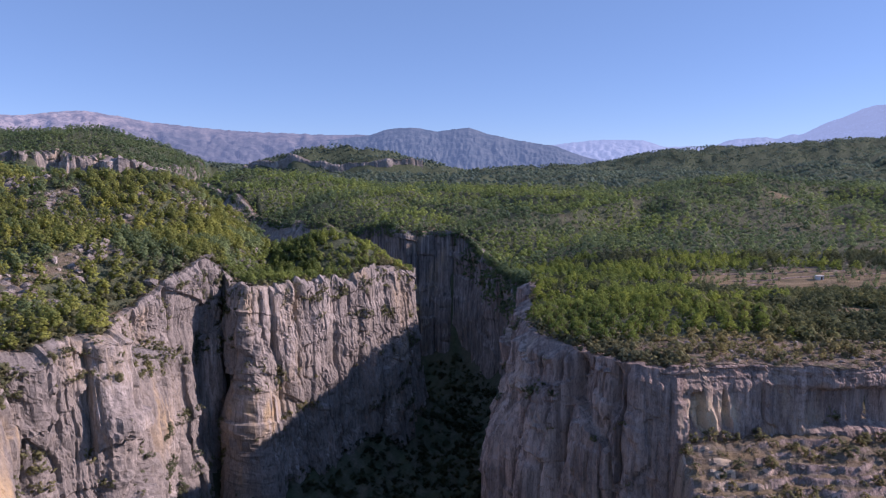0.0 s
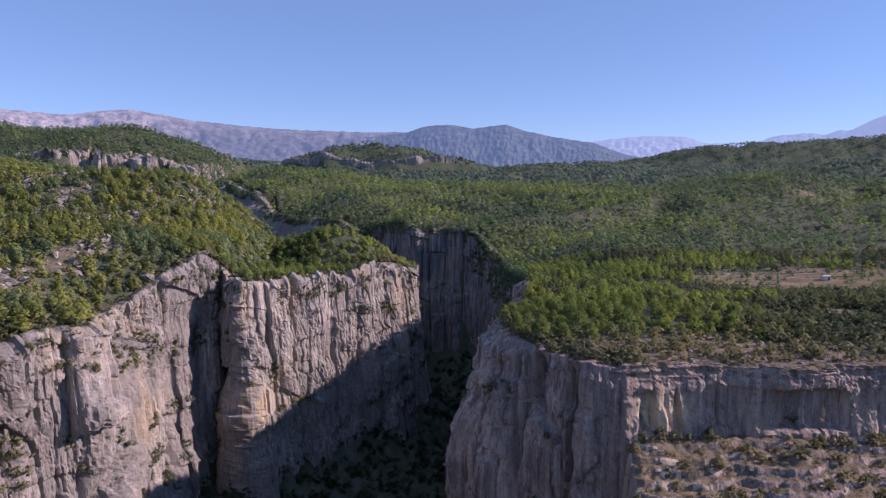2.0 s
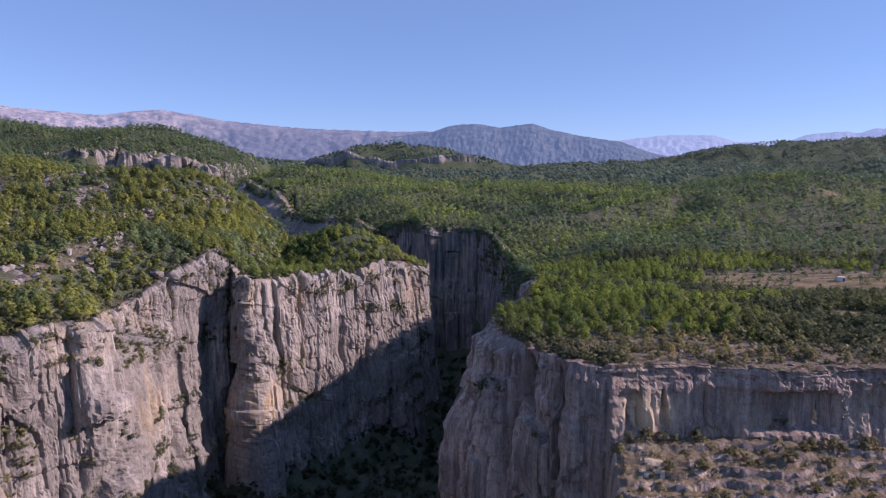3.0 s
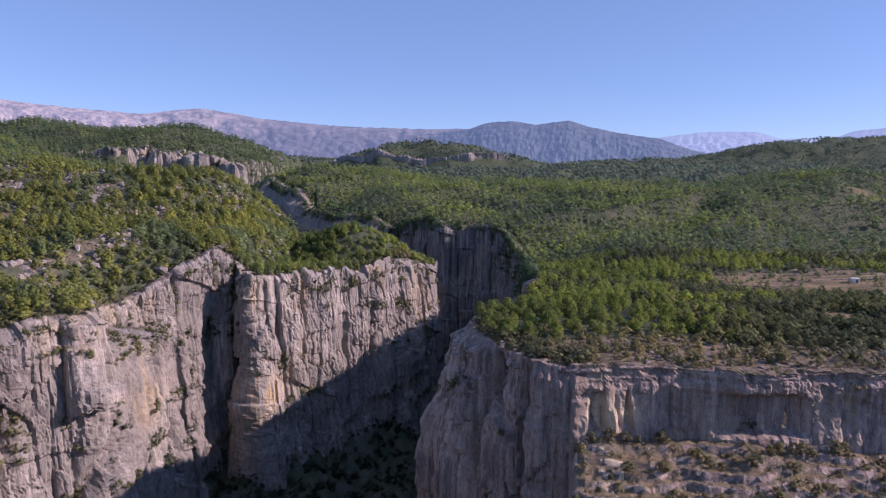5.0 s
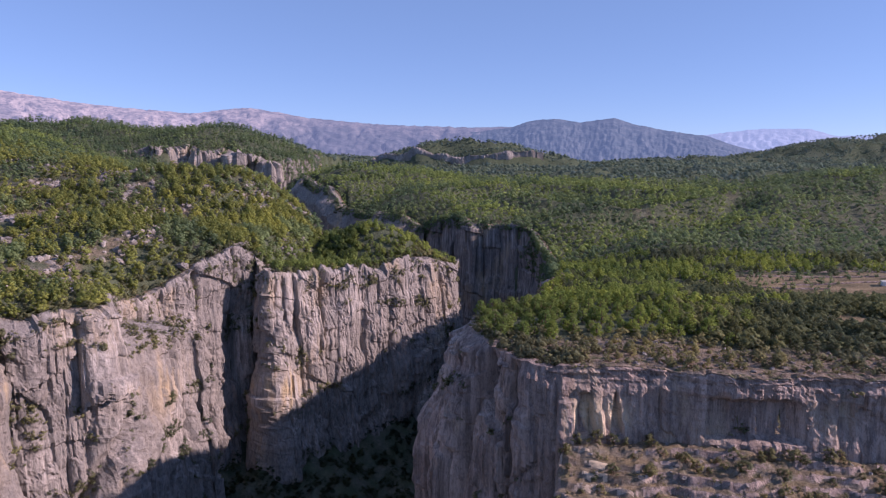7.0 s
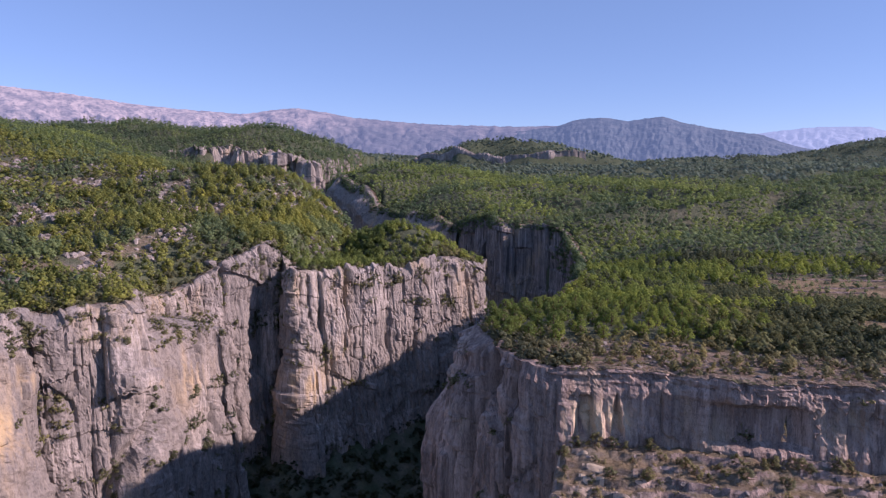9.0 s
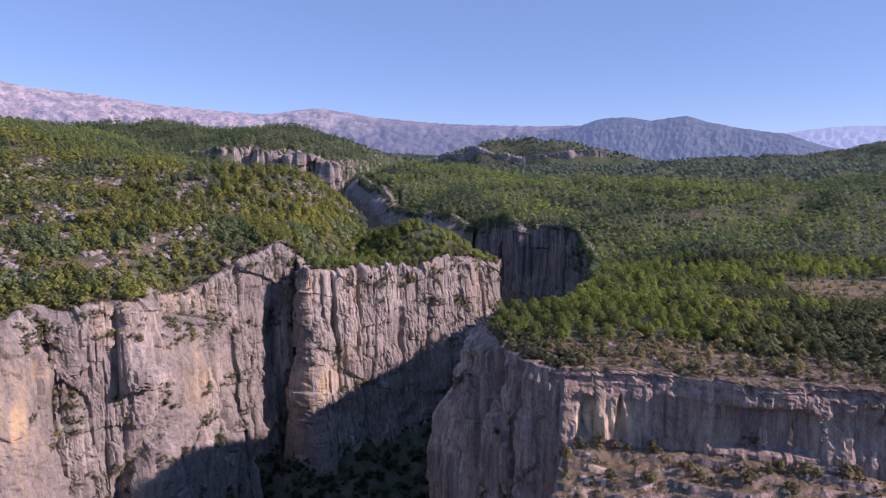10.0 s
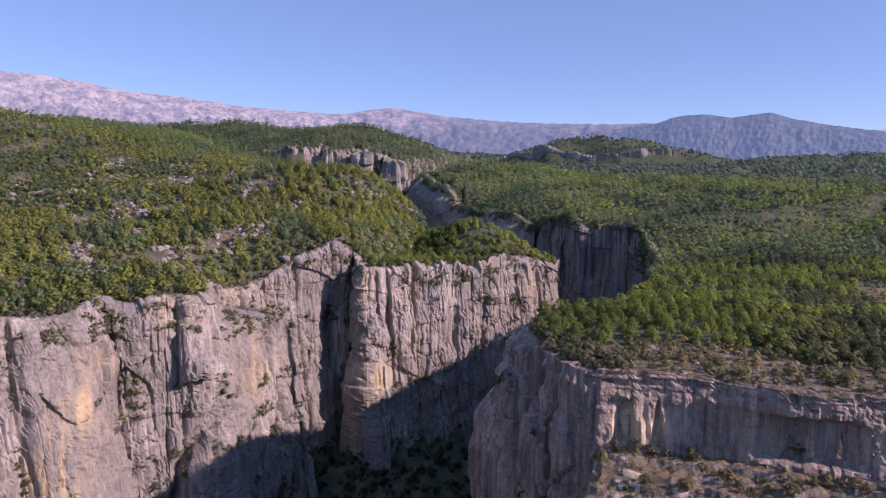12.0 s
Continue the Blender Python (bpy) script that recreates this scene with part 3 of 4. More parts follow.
    give(me, "stain_sun", np.clip(st * (0.55 + 1.6 * grad((x + y) / 2.2, z / 16, 77) + 0.5 * grad((x + y) / 0.9, z / 5, 78)), 0, 0.85))
    tread = np.gradient(off, axis=0) / np.maximum(0.05, -np.gradient(Z, axis=0))
    hold = ((shelf > 0.28) | (crack > 0.55) | (tread > 1.1) | (np.abs(cleft - 1) < 1.5) & (Z < -18)) & (deep > 0.9)
    brink = (top - z > 0.3) & (top - z < 34)
    return tagged(new(name, me), label, "cliff", kind="structure"), np.stack([x, y, z], -1)[hold], np.stack([x, y, z, top - z], -1)[brink]


build_ledge()
FOOTS = ((-93, 188, 8, -5, 45, 4), (-112, 166, 4, -2, 12, -3), (-80, 290, 9, -10, 50, 4), (-85, 290, 5, -42, 12, 4), (-102, 140, 15, -2, 40, 5), (-96, 304, 9, 6, 30, -3))
_, HOLDS_LEFT, BRINK_LEFT = cliff("cliff_left_bank", LEFT_RIM[2:-11], 0.52, FLOOR - 5, "fluted grey limestone cliff with vertical pillars and ochre stains", 101, 1, 160, 1.5, swells=FOOTS)
_, _, BRINK_FAR = cliff("cliff_left_bank_upstream", LEFT_RIM[-12:-2], 1.5, -70, "limestone gorge wall beyond the wooded hill, shade put into its colour", 131, 1, 80, 2.5, 0.08, 1.4, rock=ROCK_STREAKED_SHADE)
BULGES = ((42, 166, 12, -4, 40, 2), (27, 196, 15, -6, 30, 7), (34, 178, 5, -14, 14, 4))
_, HOLDS_RIGHT, _ = cliff("cliff_right_bank", RIGHT_RIM[2:17], 0.55, FLOOR - 5, "shaded limestone cliff with a bedded brow above a stony ledge", 151, -1, 130, 0.5, 0.05, 1.0, 3.6, BULGES, rock=ROCK_WARM)
_, _, BRINK_BEND = cliff("cliff_right_bank_bend", RIGHT_RIM[16:25], 1.0, FLOOR - 5, "limestone wall at the gorge bend, its shadow put into the colour", 171, -1, 90, 1.6, 0.03, 0.75, rock=ROCK_STREAKED_SHADE)
_, _, BRINK_SLOPE = cliff("cliff_right_bank_upstream", RIGHT_RIM[24:32], 1.4, -80, "steep wooded gorge side upstream", 176, -1, 60, 0.3, 0.05, 0.8, shoulder=11)
_, _, BRINK_RIDGE = cliff("cliff_far_ridge", RIDGE_RIM, 1.3, 18, "pale distant limestone cliffs under a wooded ridge", 181, 1, 60, 3.0, 0.2, 2.4, inland=9.0)
cliff("cliff_far_knoll", KNOLL_RIM, 2.5, 20, "faint distant cliff band below a wooded knoll", 191, 1, 30, 2.0, 0.1, 0.6, inland=9.0)

# ---- far mountains ----
def mountain(name, label, far, crest, material, seed, rough, deep=1100):
    """A far range: crest gives degrees to the right of +y and degrees up."""
    a = np.linspace(crest[0][0], crest[-1][0], 520)
    up = np.convolve(np.pad(np.interp(a, *np.array(crest).T), 4, "edge"), np.ones(9) / 9, "valid")
    rows = 46
    k = np.linspace(0, 1, rows)[:, None]
    A = np.broadcast_to(a, (rows, len(a)))
    r = far - deep * (1 - k) ** 1.15 + 0 * A
    top = 45 + far * np.tan(np.radians(up)) + 0.10 * rough * fractal(a * 2.3, 0.5, seed + 9, 4)
    folds = 0.4 - 1.0 * np.abs(fractal(A * 0.55 + 1.5 * k + 0.5 * fractal(A * 0.7, k * 2, seed + 20, 3), k * 3.2, seed, 6)) + 0.3 * fractal(A * 3.0, k * 16, seed + 4, 4)
    z = -25 + (top + 25) * k ** 0.85 + rough * folds * 4 * k * (1 - k)
    x, y = 40 + r * np.sin(np.radians(A)), r * np.cos(np.radians(A))
    me = mesh_from(name, np.stack([x, y, z], -1).reshape(-1, 3), grid_faces(rows, len(a)), material, True)
    west = step(-20, -31, A)
    give(me, "bare", np.clip((k - 0.75 + 0.45 * west + 0.16 * fractal(A * 1.5, k * 6, seed + 7, 4)) * 2.6, 0, 0.25 + 0.75 * west))
    return tagged(new(name, me), label, "mountain", kind="structure")


# bluish base and emission hold the haze in front of these slopes
FAR_BLUE = hazed_rock("far_hazed_slope", (0.022, 0.035, 0.045), (0.07, 0.08, 0.085), (0.19, 0.28, 0.46), 0.38)
FAR_PALE = hazed_rock("far_hazed_bare_rock", (0.03, 0.037, 0.042), (0.085, 0.083, 0.085), (0.21, 0.27, 0.43), 0.46, (0.12, 0.105, 0.105), (0.35, 0.285, 0.255))
# thick haze is put in as pale blue and a strong emission
FAINT = hazed_rock("hazed_far_range", (0.10, 0.12, 0.16), (0.14, 0.16, 0.2), (0.36, 0.46, 0.66), 0.62)
mountain("backdrop_pale_range", "pale bare limestone mountain range far away, haze put into its glow", 4700,
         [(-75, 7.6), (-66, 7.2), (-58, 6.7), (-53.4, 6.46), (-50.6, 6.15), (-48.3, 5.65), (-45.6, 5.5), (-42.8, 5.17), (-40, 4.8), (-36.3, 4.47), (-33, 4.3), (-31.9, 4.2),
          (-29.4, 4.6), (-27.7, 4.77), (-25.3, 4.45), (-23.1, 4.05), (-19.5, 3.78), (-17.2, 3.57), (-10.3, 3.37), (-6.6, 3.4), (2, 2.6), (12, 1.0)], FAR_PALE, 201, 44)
mountain("backdrop_blue_range", "blue hazy mountain ridge with a double summit, haze put into its glow", 4560,
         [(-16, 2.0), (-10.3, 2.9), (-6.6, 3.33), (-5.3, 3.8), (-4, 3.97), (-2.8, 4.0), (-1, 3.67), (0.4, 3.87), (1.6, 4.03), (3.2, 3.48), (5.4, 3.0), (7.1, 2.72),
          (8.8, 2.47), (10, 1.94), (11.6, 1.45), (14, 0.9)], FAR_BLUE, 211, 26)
mountain("backdrop_faint_range", "faint hazy blue mountains on the horizon, haze put into colour and glow", 4860,
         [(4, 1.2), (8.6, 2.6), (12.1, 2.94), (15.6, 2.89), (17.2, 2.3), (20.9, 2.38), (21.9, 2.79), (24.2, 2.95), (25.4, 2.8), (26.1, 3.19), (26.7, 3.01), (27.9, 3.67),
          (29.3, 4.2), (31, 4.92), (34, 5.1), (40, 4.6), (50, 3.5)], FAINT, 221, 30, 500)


# ---- trees ----
OCTA = (np.array([(1, 0, 0), (-1, 0, 0), (0, 1, 0), (0, -1, 0), (0, 0, 1), (0, 0, -1)], float),
        np.array([(0, 2, 4), (2, 1, 4), (1, 3, 4), (3, 0, 4), (2, 0, 5), (1, 2, 5), (3, 1, 5), (0, 3, 5)]))


def crown_arrays(rng, clumps, tufts, tall=6.5, wide=2.6, low=1.6, core=1.05):
    """Vertices and triangles of a pine crown: clumps round the limbs, with loose tufts between them."""
    V, F, n = [], [], 0
    lean = rng.normal(0, 0.25, 2)
    for i in range(clumps):
        k = (i + rng.random()) / clumps
        h = low + (tall - low) * k
        reach = wide * (1.0 - 0.7 * k ** 2.2) * (0.55 + 0.6 * rng.random()) * (0.6 if k < 0.08 else 1)
        a = i * 2.4 + rng.normal(0, 0.5)
        c = np.array([math.cos(a) * reach * 0.75 + lean[0] * k, math.sin(a) * reach * 0.75 + lean[1] * k, h])
        size = (0.85 - 0.35 * k) * (0.7 + 0.6 * rng.random()) * wide / 2.2 * (9 / clumps) ** 0.36
        v = OCTA[0] * (1 + rng.normal(0, 0.22, (6, 1))) * (size * core, size * core, size * 0.65 * core)
        t = rng.random() * 6.28
        v = v @ np.array([[math.cos(t), -math.sin(t), 0.25 * rng.normal()], [math.sin(t), math.cos(t), 0.25 * rng.normal()], [0, 0, 1]])
        V.append(v + c), F.append(OCTA[1] + n)
        n += 6
        for _ in range(tufts):
            d = rng.normal(0, 1, 3)
            d /= np.linalg.norm(d)
            d[2] = abs(d[2]) * 0.8 if rng.random() < 0.75 else d[2]
            e = rng.normal(0, 1, 3)
            e = np.cross(d, e)
            e /= np.linalg.norm(e) + 1e-6
            q = c + d * size * (1.0, 1.0, 0.75) * (0.8 + 0.3 * rng.random())
            w = size * (0.24 + 0.2 * rng.random())
            V.append(np.array([q + e * w, q - e * w, q + d * w * 1.6])), F.append(np.array([[n, n + 1, n + 2]]))
            n += 3
    return np.concatenate(V), np.concatenate(F)


def trunk_arrays(rng, tall, thick=0.22):
    bm = bmesh.new()
    bmesh.ops.create_cone(bm, cap_ends=False, segments=6, radius1=thick, radius2=thick * 0.3, depth=tall, matrix=Matrix.Translation((0, 0, tall / 2 - 0.3)))
    for i in range(5):
        a, h = i * 2.4, tall * (0.35 + 0.12 * i)
        m = Matrix.Translation((math.cos(a) * 0.75, math.sin(a) * 0.75, h)) @ Matrix.Rotation(a, 4, "Z") @ Matrix.Rotation(radians(68), 4, "Y")
        bmesh.ops.create_cone(bm, cap_ends=False, segments=4, radius1=thick * 0.35, radius2=0.02, depth=1.7, matrix=m)
    bmesh.ops.triangulate(bm, faces=bm.faces)
    bm.verts.index_update()
    v, f = np.array([q.co[:] for q in bm.verts]), np.array([[q.index for q in g.verts] for g in bm.faces])
    bm.free()
    return v, f


def puffs(v):
    """Outward directions from a crown's heart."""
    d = v - (0, 0, 0.42 * v[:, 2].max())
    d = d / (np.linalg.norm(d, axis=1)[:, None] + 1e-6) + (0, 0, 0.4)
    return d / (np.linalg.norm(d, axis=1)[:, None] + 1e-6)


def give_puff(me, d):
    me.attributes.new("puff", "FLOAT_VECTOR", "POINT").data.foreach_set("vector", np.ascontiguousarray(d, np.float32).ravel())


RNG = np.random.default_rng(7)


def scatter(x0, x1, y0, y1, gap):
    """Jittered sites on a grid."""
    x, y = np.meshgrid(np.arange(x0, x1, gap), np.arange(y0, y1, gap))
    x, y = x + RNG.uniform(-0.48, 0.48, x.shape) * gap, y + RNG.uniform(-0.48, 0.48, x.shape) * gap
    return x.ravel(), y.ravel()


def sites(x0, x1, y0, y1, gap):
    x, y = scatter(x0, x1, y0, y1, gap)
    seen = (np.abs(np.degrees(np.arctan2(x - 40, y + 40))) < 61) & (np.degrees(np.arctan2(x - 40, y + 40)) < 35)
    x, y = x[seen], y[seen]
    rim = from_rim(x, y)
    keep = (RNG.random(len(x)) < forest_mask(x, y, rim)) & (rim > 1.5)
    x, y = x[keep], y[keep]
    return x, y, land(x, y)


def stuff(name, x, y, z, size, shapes, material, label, category, smooth=True):
    """Many plants joined in one mesh."""
    V, F, tone, puff, n = [], [], [], [], 0
    pick = RNG.integers(0, len(shapes), len(x))
    turn = RNG.uniform(0, 6.28, len(x))
    for k, (v, f) in enumerate(shapes):
        at = np.where(pick == k)[0]
        c, s, g = np.cos(turn[at])[:, None], np.sin(turn[at])[:, None], size[at][:, None]
        px = (v[:, 0] * c - v[:, 1] * s) * g + x[at][:, None]
        py = (v[:, 0] * s + v[:, 1] * c) * g + y[at][:, None]
        pz = v[:, 2] * g * RNG.uniform(0.85, 1.2, (len(at), 1)) + z[at][:, None]
        V.append(np.stack([px, py, pz], -1).reshape(-1, 3))
        d = puffs(v)
        puff.append(np.stack([d[:, 0] * c - d[:, 1] * s, d[:, 0] * s + d[:, 1] * c, d[:, 2] + 0 * c], -1).reshape(-1, 3))
        F.append((f[None] + (np.arange(len(at)) * len(v))[:, None, None]).reshape(-1, 3) + n)
        tone.append(np.repeat(np.clip(RNG.normal(0.5, 0.17, len(at)), 0, 1), len(v)))
        n += len(at) * len(v)
    me = mesh_from(name, np.concatenate(V), np.concatenate(F), material, smooth)
    give(me, "tone", np.concatenate(tone))
    give_puff(me, np.concatenate(puff))
    return tagged(new(name, me), label, category, kind="stuff")


NEAR = [crown_arrays(RNG, 75, 8, 4.5, 2.7, 0.8, 1.0) for _ in range(6)]
MID = [crown_arrays(RNG, 16, 0, 4.8, 2.6, 0.7, 1.3) for _ in range(10)]
LEAN = [crown_arrays(RNG, 4, 0, 6.4, 2.2, 0.5, 1.45) for _ in range(10)]
FARTREE = [crown_arrays(RNG, 1, 0, 2.2, 4.0, 0.6, 1.2) for _ in range(8)]
BUSH = [crown_arrays(RNG, 12, 5, 1.9, 1.5, 0.3) for _ in range(6)]
LOW_BUSH = [crown_arrays(RNG, 5, 2, 1.9, 1.5, 0.3, 1.2) for _ in range(6)]
TUSSOCK = [crown_arrays(RNG, 2, 5, 0.9, 0.9, 0.1, 0.8) for _ in range(5)]


def plant(name, crown_shape, trunk_shape, leaves, label, category, group):
    ob = tagged(new(name), label, category, group)
    me = mesh_from("crown", *crown_shape, leaves, True)
    give(me, "tone", np.full(len(crown_shape[0]), RNG.uniform(0.35, 0.65)))
    give_puff(me, puffs(crown_shape[0]))
    new("crown", me).parent = ob
    new("trunk", mesh_from("trunk", *trunk_shape, BARK)).parent = ob
    return ob


def set_out(models, x, y, z, low, high):
    """One thing a site, the models first and then copies of them."""
    for n in range(len(x)):
        g = float(RNG.uniform(low, high))
        m = pose(x[n], y[n], z[n], 0, 0, float(RNG.uniform(0, 360)))
        ob = models[n] if n < len(models) else copy_thing(models[n % len(models)], m)
        ob.matrix_basis = m @ Matrix.Diagonal((g, g, g * float(RNG.uniform(0.9, 1.15)), 1))


# single trees on the near plateau
x, y, z = sites(18, 215, 178, 270, 4.3)
order = np.argsort(np.hypot(x - 62, y - 60))
near, rest = order[:300], order[300:]
models = [plant("pine_tree", c, trunk_arrays(RNG, 4.2), PINE, "green pine tree with a ragged crown on the plateau", "tree", "pines on the plateau") for c in NEAR]
oak = x[near] + 14 * grad(x[near] / 22, y[near] / 22, 64) > 97
pines, oaks = near[~oak], near[oak]
set_out(models, x[pines], y[pines], z[pines] - 0.1, 0.5, 1.05)
models = [plant("oak_tree", c, trunk_arrays(RNG, 2.6), OAK, "dark grey-green evergreen oak on the dry plateau", "tree", "oaks on the plateau") for c in NEAR]
set_out(models, x[oaks], y[oaks], z[oaks] - 0.1, 0.4, 0.85)
x2, y2, z2 = sites(0, 330, 180, 430, 4.6)
keep = ~((x2 > 18) & (x2 < 215) & (y2 < 270))
x, y, z = np.r_[x[rest], x2[keep]], np.r_[y[rest], y2[keep]], np.r_[z[rest], z2[keep]]
dark = (grad(x / 45, y / 30, 61) + 0.25 * step(130, 220, x) + 0.7 * step(85, 115, x) * step(340, 300, y)) > 0.18
for pick, name, leaves, label in ((~dark, "plateau_pine_wood", PINE, "bright green pine wood on the plateau"), (dark, "plateau_oak_wood", OAK, "darker grey-green wood round the fields")):
    stuff(name, x[pick], y[pick], z[pick] - 0.2, RNG.uniform(0.55, 1.1, pick.sum()), MID, leaves, label, "trees")
x, y, z = np.concatenate([sites(-440, 0, 70, 470, 4.6), sites(-128, -62, 288, 400, 4.0), sites(-700, -440, 200, 432, 5.2)], 1)
dark = grad(x / 30, y / 30, 62) > 0.22
spur = (x > -97) & (y > 275)
stuff("spur_pine_wood", x[spur], y[spur], z[spur] - 0.2, RNG.uniform(0.6, 1.1, spur.sum()), MID, SPUR_PINE, "dense green pines on the rocky spur", "trees")
x, y, z, dark = x[~spur], y[~spur], z[~spur], dark[~spur]
upper = x < -235
for pick, shapes, name, leaves, label in ((~dark & ~upper, MID, "hillside_pine_wood", OLIVE, "open olive-green pine wood on the stony hillside"),
                                          (dark & ~upper, MID, "hillside_oak_wood", DARK_PINE, "grey-green evergreen oaks on the stony hillside"),
                                          (~dark & upper, LEAN, "upper_pine_wood", OLIVE, "olive-green pine wood high on the hillside"),
                                          (dark & upper, LEAN, "upper_oak_wood", DARK_PINE, "dark wood high on the hillside")):
    stuff(name, x[pick], y[pick], z[pick] - 0.2, RNG.uniform(0.6, 1.25, pick.sum()), shapes, leaves, label, "trees")
x, y, z = sites(-800, 620, 430, 900, 5.6)
dark = grad(x / 90, y / 60, 63) + 0.45 * step(80, 260, x) + step(-290, -310, x) * step(640, 700, y) > 0.12
for pick, name, leaves, label in ((~dark, "middle_pine_wood", MIDDLE_PINE, "dense green pine wood beyond the gorge"), (dark, "middle_dark_wood", DARK_PINE, "dark green wood beyond the gorge")):
    stuff(name, x[pick], y[pick], z[pick] - 0.5, RNG.uniform(0.78, 1.35, pick.sum()), LEAN, leaves, label, "trees")
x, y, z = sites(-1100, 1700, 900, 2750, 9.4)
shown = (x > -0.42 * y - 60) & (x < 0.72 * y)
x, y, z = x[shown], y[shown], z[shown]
stuff("far_pine_wood", x, y, z - 1.0, RNG.uniform(0.9, 1.5, len(x)), FARTREE, HAZED_PINE, "distant wooded hills, haze put into their bluish green", "trees")


# low oak scrub between the plateau's trees
x, y, z = sites(88, 300, 186, 335, 3.3)
stuff("plateau_oak_scrub", x, y, z - 0.2, RNG.uniform(0.9, 2.0, len(x)), LOW_BUSH, OAK, "dense dark oak scrub among the trees of the plateau", "scrub")


# shrubs and stones
def open_sites(x0, x1, y0, y1, gap, share):
    x, y = scatter(x0, x1, y0, y1, gap)
    keep = (RNG.random(len(x)) < share) & (from_rim(x, y) > 2.5)
    x, y = x[keep], y[keep]
    return x, y, land(x, y)


x, y, z = open_sites(28, 260, 160, 198, 2.6, 0.6)
clear = (y < 191) | (x > 120)
x, y, z = x[clear], y[clear], z[clear]
xl, yl = scatter(54, 200, 126, 164, 3.4)
on_ledge = (from_rim(xl, yl) < -1.0) & (RNG.random(len(xl)) < 0.55 + 0.5 * grad(xl / 12, yl / 12, 71))
xl, yl = xl[on_ledge], yl[on_ledge]
zl = ground_height(xl, yl, from_rim(xl, yl))
ok = zl > -45
x, y, z = np.r_[x, xl[ok]], np.r_[y, yl[ok]], np.r_[z, zl[ok]]
order = np.argsort(np.hypot(x - 70, y - 20))
near, rest = order[:300], order[300:]
models = [plant("shrub", c, trunk_arrays(RNG, 1.1, 0.09), SCRUB, "low grey-green shrub on dry stony ground", "shrub", "shrubs along the brow") for c in BUSH]
set_out(models, x[near], y[near], z[near] - 0.1, 0.5, 1.55)
stuff("plateau_scrub", x[rest], y[rest], z[rest] - 0.1, RNG.uniform(0.5, 1.4, len(rest)), LOW_BUSH, SCRUB, "low grey-green scrub along the plateau's brow", "scrub")
xg, yg = np.concatenate([scatter(50, 215, 126, 164, 1.5), scatter(30, 230, 160, 190, 1.9)], 1)
rim = from_rim(xg, yg)
zg = np.where(rim > 0.6, land(xg, yg), ground_height(xg, yg, rim))
ok = (zg > -45) & ((rim > 0.6) | (rim < -2.0)) & (RNG.random(len(xg)) < 0.35 + 0.4 * grad(xg / 9, yg / 9, 74))
stuff("dry_grass", xg[ok], yg[ok], zg[ok] - 0.05, RNG.uniform(0.3, 0.75, ok.sum()), TUSSOCK, STRAW, "straw-coloured dry grass on the ledge and brow", "grass")
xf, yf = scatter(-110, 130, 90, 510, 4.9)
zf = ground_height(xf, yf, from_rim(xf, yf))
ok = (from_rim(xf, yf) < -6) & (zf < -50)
stuff("gorge_floor_scrub", xf[ok], yf[ok], zf[ok] - 0.2, RNG.uniform(0.9, 2.3, ok.sum()), LOW_BUSH, GORGE_SHADE, "dark scrub on the scree at the gorge's floor, shade put into its leaves", "scrub")
x, y, z = open_sites(-330, -60, 60, 420, 3.6, 0.32)
stuff("hillside_scrub", x, y, z - 0.1, RNG.uniform(0.5, 1.3, len(x)), LOW_BUSH, SCRUB, "low scrub between the stones of the hillside", "scrub")
x, y = np.concatenate([scatter(-135, 0, 60, 430, 2.1), scatter(15, 60, 158, 330, 2.1)], 1)
rim = from_rim(x, y)
keep = (rim > 0.4) & (rim < 10) & (RNG.random(len(x)) < 0.7)
x, y = x[keep], y[keep]
stuff("rim_scrub", x, y, land(x, y) - 0.15, RNG.uniform(0.5, 1.5, len(x)), LOW_BUSH, SCRUB, "scrub along the gorge's rim", "scrub")


def clinging(points, depth, share):
    return points[(points[:, 3] < depth) & (RNG.random(len(points)) < share)]


bend_right = BRINK_BEND[(BRINK_BEND[:, 0] > 8) & (BRINK_BEND[:, 1] > 330)]
brink = np.concatenate([clinging(BRINK_SLOPE, 6, 0.32), clinging(BRINK_BEND, 3, 0.25), clinging(bend_right, 28, 0.08), clinging(BRINK_BEND[BRINK_BEND[:, 0] < -36], 9, 0.12),
                        clinging(BRINK_FAR, 32, 0.22), clinging(BRINK_RIDGE, 4, 0.05)])
stuff("gorge_side_wood", brink[:, 0], brink[:, 1], brink[:, 2] - 1.5, RNG.uniform(0.6, 1.1, len(brink)), LEAN, DARK_PINE, "dark pines clinging to the steep gorge side", "trees")
holds = np.concatenate([HOLDS_LEFT, HOLDS_LEFT, HOLDS_RIGHT[HOLDS_RIGHT[:, 0] < 48], HOLDS_RIGHT[::3]])
green = grad(holds[:, 0] / 14 + holds[:, 1] / 14, holds[:, 2] / 20, 73) > 0.0
holds = holds[green & (holds[:, 1] > 90) & (holds[:, 2] > -95)]
holds = holds[RNG.random(len(holds)) < 0.09]
ragged = BRINK_LEFT[grad(BRINK_LEFT[:, 0] / 9 + BRINK_LEFT[:, 1] / 9, 0.5, 76) > -0.15]
holds = np.concatenate([holds, clinging(ragged[(ragged[:, 1] > 150) & (ragged[:, 1] < 405)], 10, 0.022)[:, :3]])
stuff("cliff_scrub", holds[:, 0], holds[:, 1], holds[:, 2] - 0.5, RNG.uniform(0.3, 1.15, len(holds)), LOW_BUSH, SCRUB, "bushes rooted in the cracks and ledges of the cliffs", "scrub")


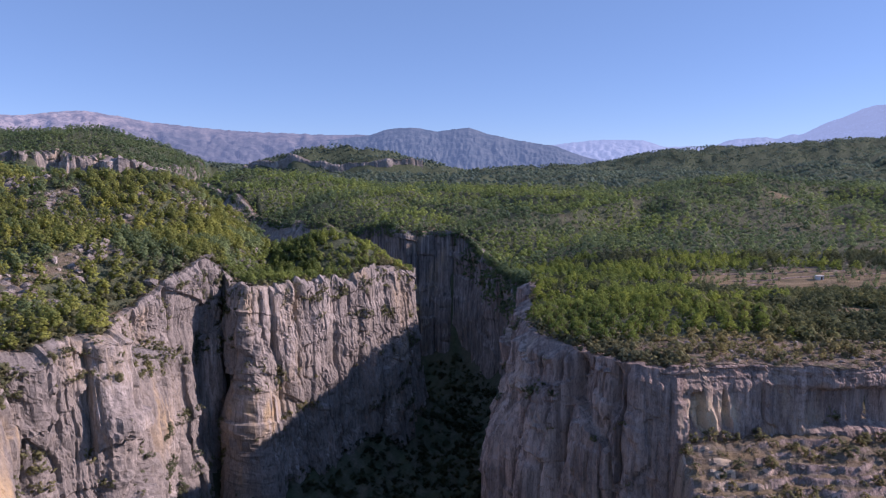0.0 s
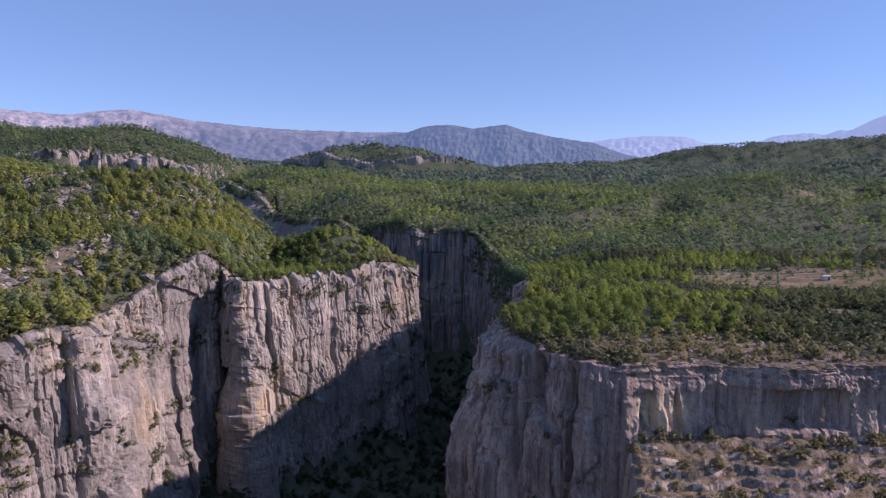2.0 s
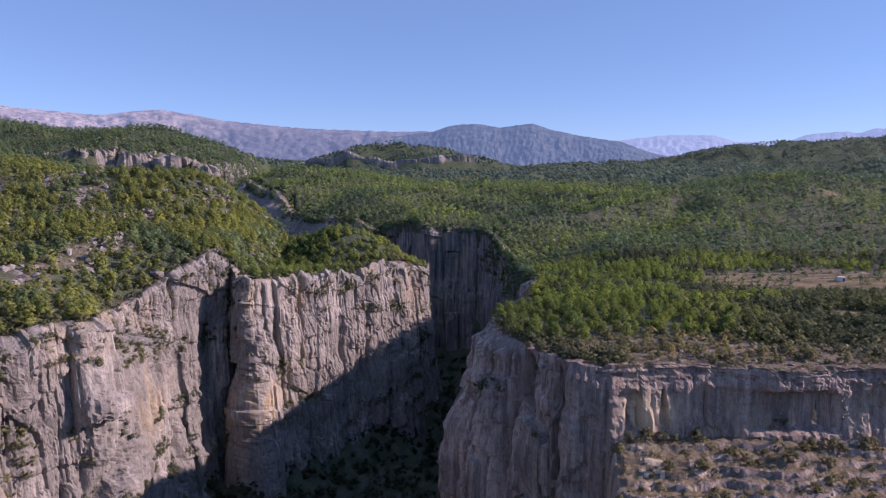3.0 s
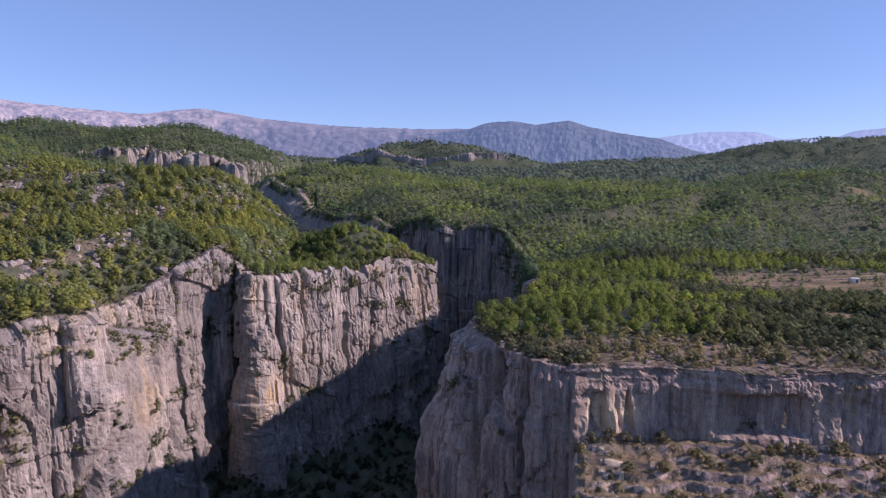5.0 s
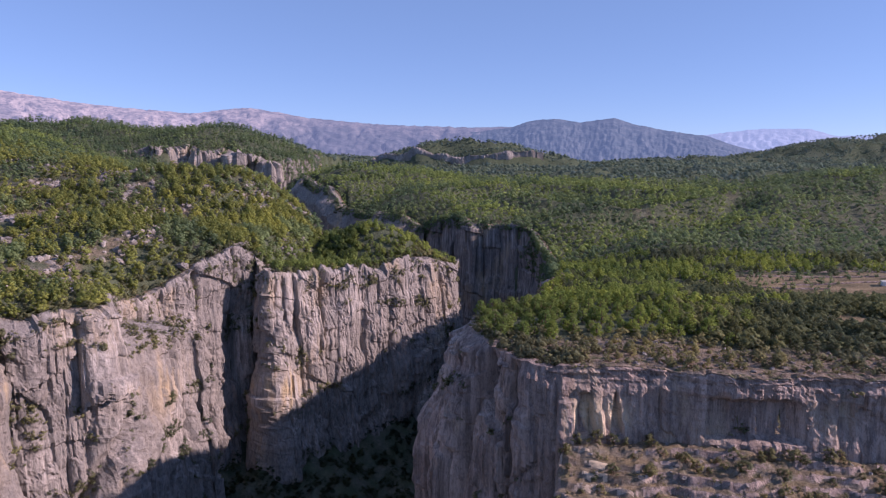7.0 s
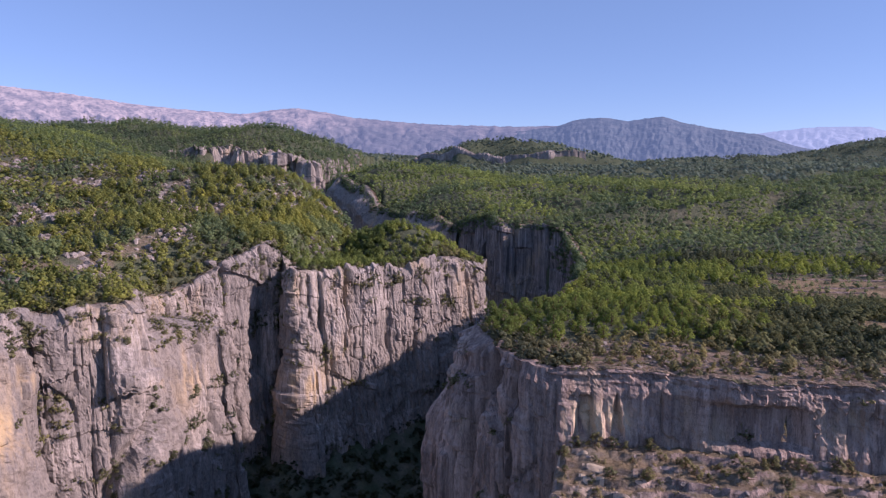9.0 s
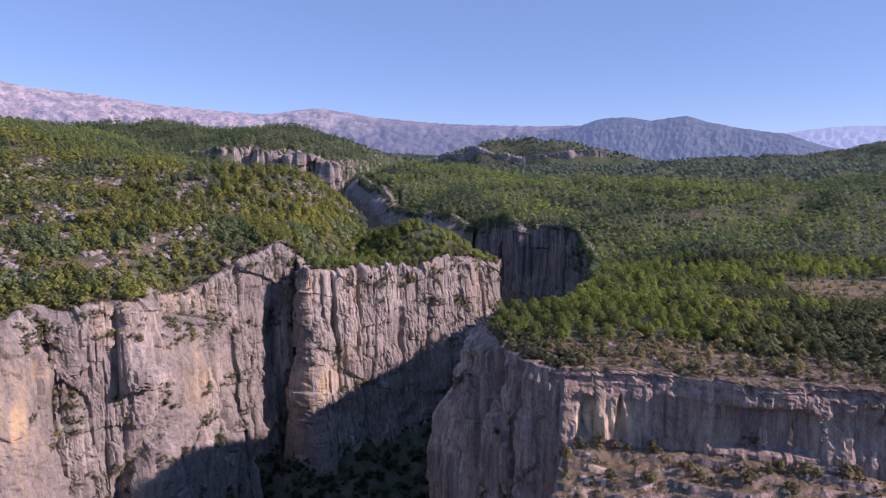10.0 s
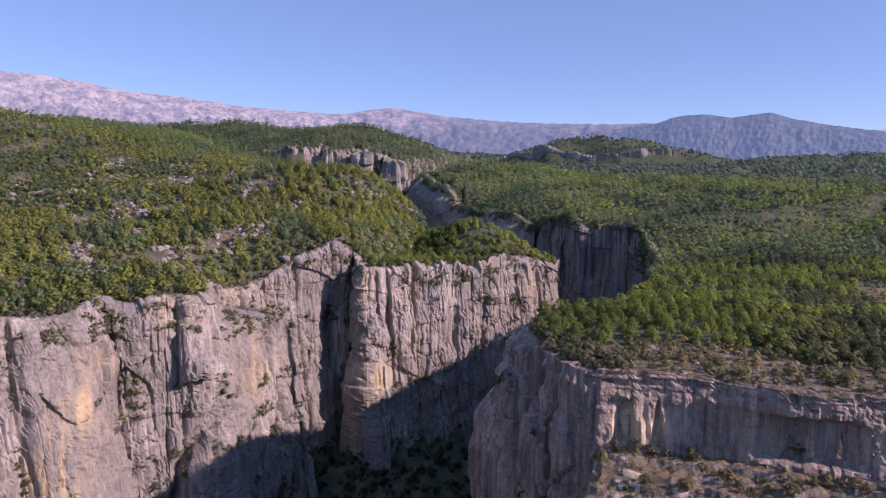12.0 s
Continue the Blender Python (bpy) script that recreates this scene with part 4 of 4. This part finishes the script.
# terraces and a hut in the fields
def box_part(name, size, at, material, parent, bevel=0.05):
    bm = bmesh.new()
    bmesh.ops.create_cube(bm, size=1, matrix=Matrix.Translation(at) @ Matrix.Diagonal((*size, 1)))
    bmesh.ops.bevel(bm, geom=bm.edges[:], offset=bevel, segments=1, affect="EDGES")
    me = bpy.data.meshes.new(name)
    bm.to_mesh(me)
    bm.free()
    me.materials.append(material)
    ob = new(name, me)
    ob.parent = parent
    return ob


def whitewash():
    n = Nodes("whitewash", 0.9)
    f = n.noise(1.2, detail=6)
    return n.done(n.ramp(f, (0.3, (0.55, 0.53, 0.49)), (0.65, (0.78, 0.77, 0.73))), f, 0.4, 0.03)


WHITE = whitewash()
hut = tagged(new("hut"), "small whitewashed field hut with a flat tin roof", "hut")
hut.location = (194, 352, float(land(np.array(194.0), np.array(352.0))))
box_part("wall", (3.4, 2.6, 2.1), (0, 0, 1.05), WHITE, hut)
box_part("roof", (3.8, 3.0, 0.14), (0, 0, 2.17), WHITE, hut)
box_part("door", (0.8, 0.08, 1.7), (0.6, -1.33, 0.86), BARK, hut, 0.02)


def terrace_wall(x0, x1, y0, seed):
    """A low dry-stone wall along a field's edge."""
    x = np.arange(x0, x1, 1.1)
    y = y0 + 5 * grad(x / 40, 0.5, seed) + 0.4 * grad(x / 3, 1.5, seed)
    z = land(x, y)
    rows = [(-0.6, -0.3), (-0.35, 0.4), (0.3, 0.45), (0.6, -0.3)]
    verts = [np.stack([x, y + a, z + h + (h > 0) * 0.2 * grad(x / 1.3, a * 9, seed + 1)], -1) for a, h in rows]
    me = mesh_from("terrace_wall", np.array(verts).reshape(-1, 3), grid_faces(4, len(x)), ROCK_WARM)
    return tagged(new("terrace_wall", me), "low dry-stone terrace wall along a ploughed field", "stone wall", "terrace walls in the fields")


for k, (x0, x1, y0) in enumerate(((98, 190, 322), (110, 232, 334), (104, 170, 345), (150, 240, 357), (112, 225, 370), (130, 215, 383))):
    terrace_wall(x0, x1, y0, 300 + k)


x, y = scatter(100, 280, 305, 400, 5.5)
keep = (field_mask(x, y) > 0.4) & (RNG.random(len(x)) < 0.55 + 0.8 * grad(x / 25, y / 25, 75))
x, y = x[keep], y[keep]
stuff("field_trees", x, y, land(x, y) - 0.1, RNG.uniform(0.25, 0.7, len(x)), MID, DARK_PINE, "small dark trees and bushes scattered over the fields", "trees")


def boulder_arrays(rng, fine=2):
    bm = bmesh.new()
    bmesh.ops.create_icosphere(bm, subdivisions=fine, radius=1)
    v, f = np.array([q.co[:] for q in bm.verts]), np.array([[q.index for q in g.verts] for g in bm.faces])
    bm.free()
    for _ in range(7):
        n = rng.normal(0, 1, 3)
        n /= np.linalg.norm(n)
        d = v @ n - rng.uniform(0.45, 0.8)
        v = v - np.maximum(d, 0)[:, None] * n
    return v * (1.35, 0.9, 0.8) + rng.normal(0, 0.05, v.shape), f


SLAB = [boulder_arrays(RNG, 1) for _ in range(8)]
STONE = [boulder_arrays(RNG) for _ in range(8)]
x, y, z = open_sites(-330, -95, 60, 420, 2.6, 0.5)
bare = fractal(x / 26, y / 26, 81, 3) > 0.18
x, y, z = x[bare], y[bare], z[bare]
stuff("hillside_outcrops", x, y, z, RNG.uniform(0.5, 2.2, len(x)) ** 1.3, SLAB, ROCK, "pale grey limestone outcrops on the hillside", "rocks", False)
xl, yl = scatter(54, 190, 128, 163, 2.4)
zl = ground_height(xl, yl, from_rim(xl, yl))
ok = (from_rim(xl, yl) < -1) & (zl > -45) & (RNG.random(len(xl)) < 0.16)
stuff("ledge_rubble", xl[ok], yl[ok], zl[ok], RNG.uniform(0.2, 0.7, ok.sum()), STONE, ROCK, "fallen limestone blocks on the ledge", "rocks", False)
x, y, z = open_sites(36, 200, 160, 186, 3.2, 0.35)
models = []
for v, f in STONE:
    models.append(tagged(new("boulder", mesh_from("boulder", v, f, ROCK)), "weathered grey limestone boulder on the plateau", "boulder", "boulders along the brow"))
set_out(models, x[:140], y[:140], z[:140], 0.3, 0.9)
